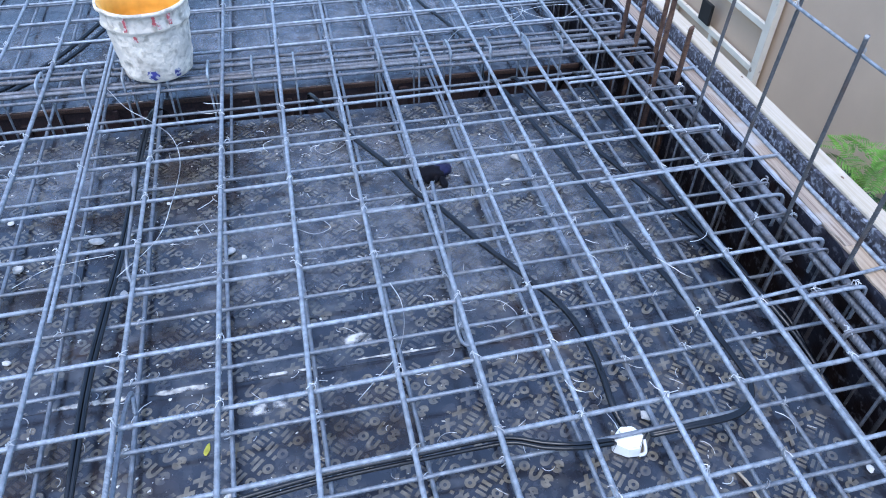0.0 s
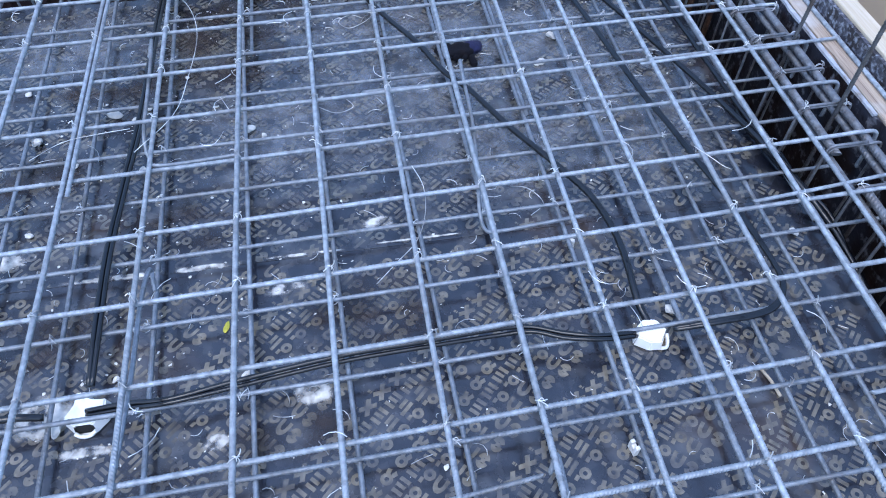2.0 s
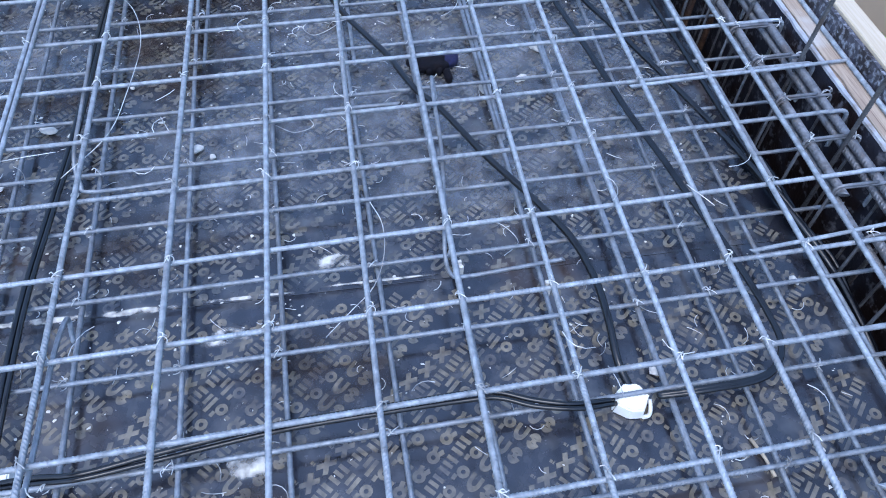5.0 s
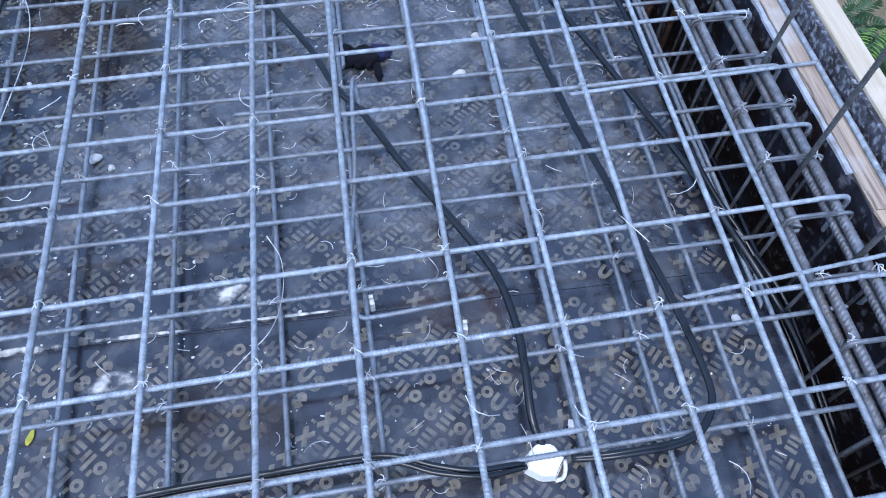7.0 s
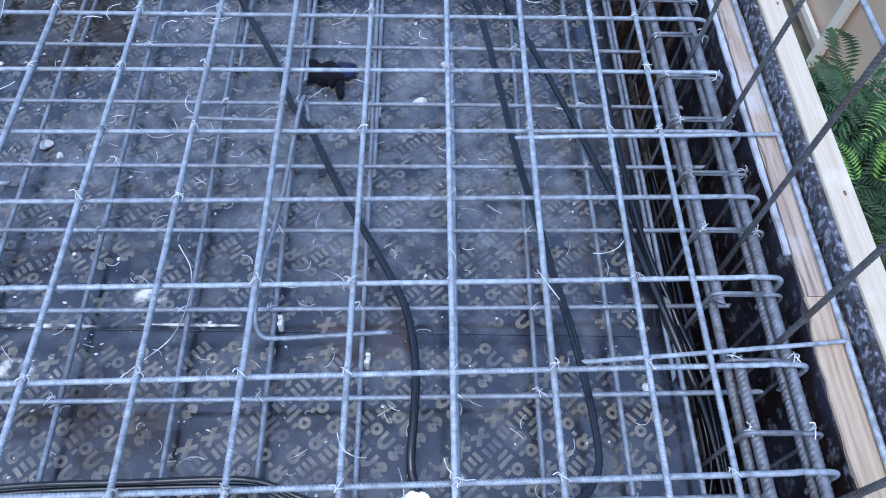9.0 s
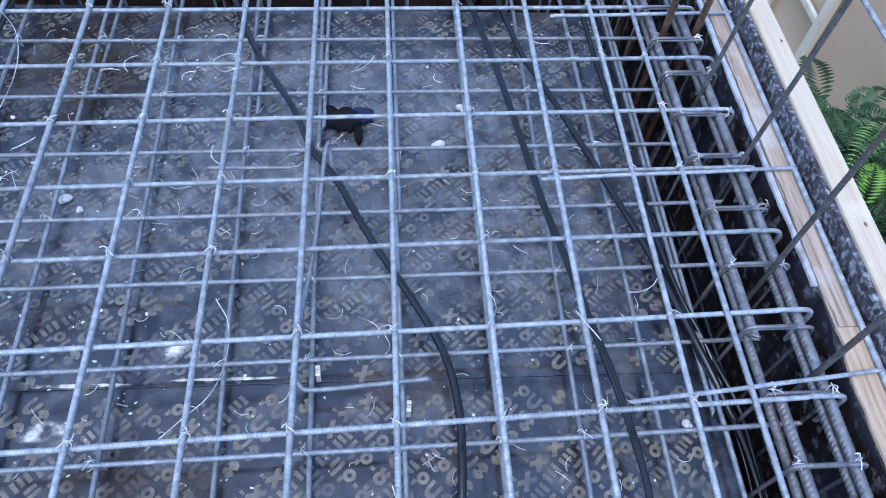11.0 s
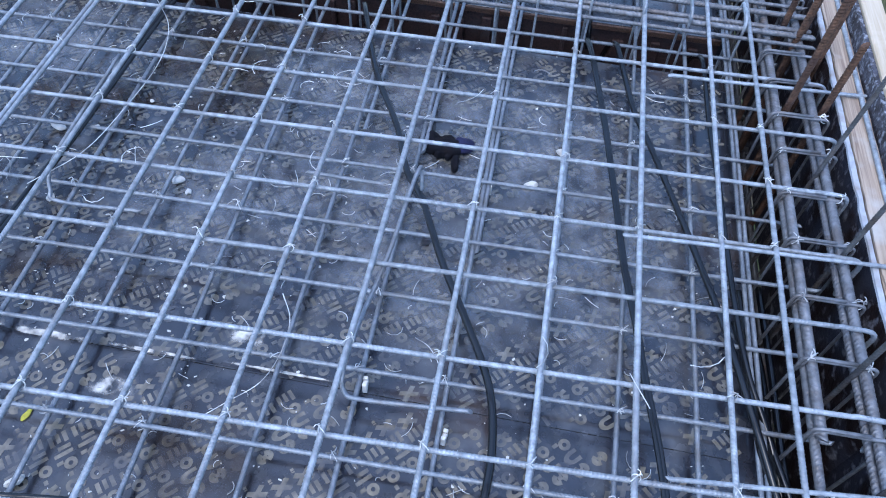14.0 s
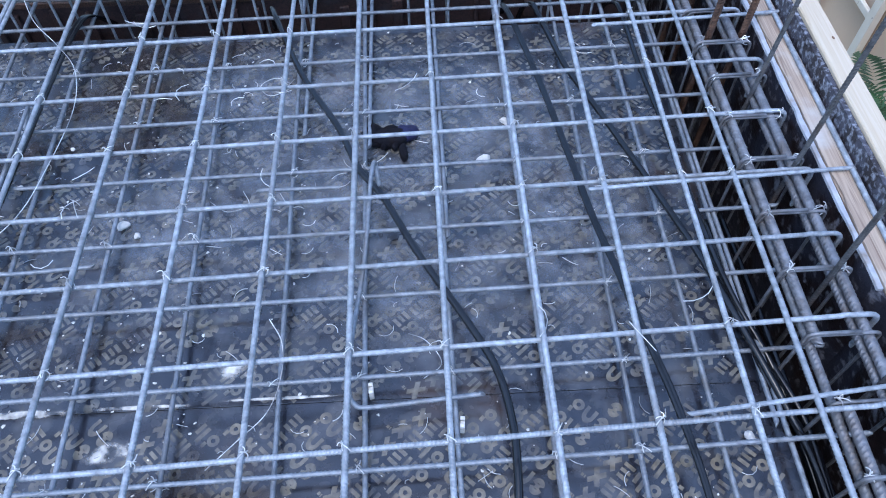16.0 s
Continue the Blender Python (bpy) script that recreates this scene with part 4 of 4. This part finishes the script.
def scraps(name, count, seed, length, r, z, label, material, x0=-1.1, x1=1.15, y0=0.35, y1=2.42):
    """Bent offcuts of thin wire strewn about, as one mesh."""
    rr = random.Random(seed)
    vs, fs = [], []
    for _ in range(count):
        c, a = Vector((rr.uniform(x0, x1), rr.uniform(y0, y1), z())), rr.uniform(0, 6.28)
        ln, bend = rr.uniform(*length), rr.uniform(-2.5, 2.5)
        p = [c]
        for k in range(4):
            p.append(p[-1] + Vector((math.cos(a), math.sin(a), rr.uniform(-.1, .1))) * ln / 4)
            p[-1].z = max(p[-1].z, min(c.z, 0.0018))
            a += bend / 4
        me = tube("t", p, r, 4, ref=(0.1, 0.05, 1))
        o = len(vs)
        vs += [tuple(q.co) for q in me.vertices]
        fs += [[o + k for k in pl.vertices] for pl in me.polygons]
        bpy.data.meshes.remove(me)
    ob = obj(name, mesh_of(name, vs, fs), material)
    tagged(ob, label, "debris", kind="stuff")


srnd = random.Random(12)
scraps("wire_offcuts", 330, 5, (0.012, 0.050), 0.0008, lambda: 0.002, "bright bent offcuts of binding wire strewn on the deck", WIRE)
scraps("wire_offcuts", 70, 9, (0.03, 0.12), 0.0014, lambda: -0.423 + srnd.uniform(0, 0.01), "bent offcuts of wire at the bottom of the trench", WIRE, 1.21, 1.41, 0.4, 2.4)
scraps("wire_offcuts", 60, 6, (0.03, 0.09), 0.0010, lambda: srnd.choice((0.05, 0.165)), "bright bent offcuts of binding wire caught on the bars", WIRE)
# wood shavings and specks
rr = random.Random(15)
v, f = [], []
for _ in range(1100):
    x, y, s, a = rr.uniform(-1.1, 1.15), rr.uniform(0.35, 2.42), rr.choice((0.0015, 0.002, 0.003, 0.003, 0.0055)), rr.uniform(0, 6.28)
    if rr.random() < 0.5:
        x = -1.1 + (x + 1.1) * 0.5
    i, n = len(v), rr.randrange(5, 8)
    squash = rr.uniform(0.35, 1)
    for k in range(n):
        b, q = 2 * math.pi * k / n, s * rr.uniform(0.45, 1.1)
        dx, dy = q * math.cos(b), q * math.sin(b) * squash
        v.append((x + dx * math.cos(a) - dy * math.sin(a), y + dx * math.sin(a) + dy * math.cos(a), 0.001))
    v.append((x, y, 0.001 + s * 0.5))
    f += [(i + k, i + (k + 1) % n, i + n) for k in range(n)]
tagged(obj("mortar_specks", mesh_of("mortar_specks", v, f), MORTAR), "pale specks of mortar and shavings on the deck", "debris", kind="stuff")
for pts, lab in (([(0.19, 1.319, 0.165), (0.212, 1.281, 0.13), (0.208, 1.219, 0.10), (0.179, 1.161, 0.07), (0.125, 1.111, 0.06), (0.069, 1.058, 0.055)], "long curled binding wire hanging from the upper mat"),
                 ([(-0.614, 2.432, 0.165), (-0.536, 2.288, 0.167), (-0.448, 2.185, 0.168), (-0.381, 2.091, 0.16), (-0.352, 1.947, 0.155), (-0.371, 1.757, 0.15), (-0.40, 1.616, 0.15), (-0.5, 1.52, 0.12)], "long curled binding wire lying over the upper mat")):
    tagged(obj("loose_wire", tube("loose_wire", smooth_line(pts, 6), 0.0011, 5, ref=(0.2, 0.1, 1)), WIRE), lab, "wire", "loose wires")
for k, pts in enumerate(([(0.60, 2.52, 0.172), (0.639, 2.576, 0.185), (0.734, 2.683, 0.175), (0.913, 2.73, 0.178), (1.081, 2.80, 0.172), (1.261, 2.809, 0.165)],
                         [(0.86, 2.86, 0.17), (0.939, 2.78, 0.19), (1.02, 2.70, 0.178), (1.111, 2.67, 0.172), (1.22, 2.74, 0.18), (1.309, 2.801, 0.165)],
                         [(0.80, 2.62, 0.172), (0.90, 2.66, 0.185), (0.98, 2.76, 0.175), (1.00, 2.90, 0.172)],
                         [(0.14, 2.18, 0.01), (0.10, 2.20, 0.012), (0.06, 2.17, 0.012), (0.09, 2.13, 0.01), (0.15, 2.16, 0.012), (0.19, 2.22, 0.008)],
                         [(-0.03, 1.76, 0.004), (0.02, 1.72, 0.01), (0.07, 1.74, 0.01), (0.05, 1.79, 0.004)],
                         [(0.46, 1.36, 0.004), (0.50, 1.33, 0.02), (0.53, 1.28, 0.012), (0.49, 1.25, 0.004)],
                         [(-0.73, 1.48, 0.165), (-0.66, 1.53, 0.168), (-0.58, 1.545, 0.17), (-0.50, 1.56, 0.165)])):
    tagged(obj("loose_wire", tube("loose_wire", smooth_line(pts, 6), 0.0010, 5, ref=(0.2, 0.1, 1)), WIRE), "bright curled length of binding wire", "wire", "loose wires")
twig = obj("wood_splinter", tube("wood_splinter", [(0.885, 0.74, 0.004), (0.897, 0.697, 0.006), (0.902, 0.66, 0.004)], 0.004, 5, ref=(0.1, 0, 1)), BATTEN)
tagged(twig, "pale wood splinter on the deck", "debris")

# ---- outside, below the edge ----
part("ground", box(bmesh.new(), -30, 60, -40, 60, -2.95, -2.80), SOIL, None)
tagged(bpy.data.objects["ground"], "bare soil and weeds far below the deck", "ground", kind="structure")
part("wall_below", box(bmesh.new(), WEST, 1.44, SOUTH, NORTH, -2.80, -0.446), RENDERED, None)
tagged(bpy.data.objects["wall_below"], "plain storey wall under the deck", "wall", kind="structure")
part("wall_east", box(bmesh.new(), 4.06, 4.26, -12, 22, -2.80, 0.6), RENDERED, None)
tagged(bpy.data.objects["wall_east"], "plain beige rendered wall of the plot next door", "wall", kind="structure")
gate = empty("metal_gate", "cream painted metal gate with flaking paint against the wall", "gate", (4.0, 0, 0))
for y0, y1, z0, z1, d in ((5.0, 5.09, -2.8, -0.30, 0.03), (6.55, 6.64, -2.8, -0.30, 0.03)):
    part("post", box(bmesh.new(), -d, d, y0, y1, z0, z1, 0.004), CREAM_METAL, gate)
for z in (-2.62, -2.12, -1.64, -1.25, -0.86, -0.36):
    part("rail", box(bmesh.new(), -0.018, 0.018, 5.09, 6.55, z - 0.028, z + 0.028, 0.004), CREAM_METAL, gate)
for y in (5.82,):
    part("bar", box(bmesh.new(), -0.015, 0.015, y - 0.03, y + 0.03, -2.59, -1.67, 0.004), CREAM_METAL, gate)
part("lock_box", box(bmesh.new(), -0.05, -0.018, 5.86, 6.05, -1.60, -1.40, 0.006), DARK, gate, "black lock box")


def shrub(x, y, top, spread, count, seed, material, label):
    """A small tree of feathery fronds: trunk, limbs and rows of small leaflets."""
    rr = random.Random(seed)
    t = empty("shrub", label, "shrub", (x, y, -2.80), "shrubs below the edge")
    h = top + 2.8
    obj("trunk", tube("trunk", smooth_line([(0, 0, 0), (0.05, 0.03, h * 0.3), (-0.03, 0.05, h * 0.55), (0, 0, h * 0.72)], 4), 0.014, 8, ref=(1, 0, 0)), BARK, t)
    v, f = [], []
    for k in range(count):
        a, el = rr.uniform(0, 6.28), rr.uniform(-0.2, 0.8)
        base = Vector((rr.uniform(-.35, .35) * spread, rr.uniform(-.35, .35) * spread, h * rr.uniform(0.55, 0.98)))
        dirn = Vector((math.cos(a) * math.cos(el), math.sin(a) * math.cos(el), math.sin(el)))
        ln = spread * rr.uniform(0.35, 0.75)
        side = dirn.cross(Vector((0, 0, 1))).normalized()
        up = side.cross(dirn)
        n = 16
        for i in range(2, n + 1):
            u = i / n
            p = base + dirn * ln * u - Vector((0, 0, ln * 0.45 * u * u))
            w = ln * 0.22 * math.sin(math.pi * (0.12 + 0.86 * u))
            for s in (-1, 1):
                tip = p + side * s * w + dirn * w * 0.45 - up * w * 0.25 * rr.uniform(0.3, 1.2)
                q = len(v)
                wid = dirn * ln / n * 0.36
                midp = p.lerp(tip, 0.5) + up * 0.006
                v += [p, midp - wid, tip, midp + wid]
                f.append((q, q + 1, q + 2, q + 3))
    obj("crown", mesh_of("crown", v, f), material, t)
    return t


for i, (x, y, top, sp, c, m) in enumerate(((2.85, 2.95, -1.05, 0.60, 170, LEAF), (3.0, 2.1, -1.2, 0.7, 80, LEAF), (3.15, 3.25, -1.40, 0.7, 170, LEAF), (2.66, 2.58, -0.72, 0.55, 16, LEAF_LIGHT), (2.6, 1.5, -1.3, 0.7, 80, LEAF), (3.55, 2.6, -1.6, 0.7, 80, LEAF), (3.72, 3.30, -1.22, 0.55, 60, LEAF_LIGHT), (2.5, 0.8, -1.5, 0.7, 70, LEAF), (3.2, 1.2, -1.5, 0.8, 80, LEAF), (2.75, 2.45, -1.2, 0.6, 120, LEAF), (3.35, 3.0, -1.5, 0.8, 150, LEAF))):
    shrub(x, y, top, sp, c, 60 + i, m, "leafy green shrub with feathery fronds below the edge" if m is LEAF else "bright green feathery young shrub below the edge")
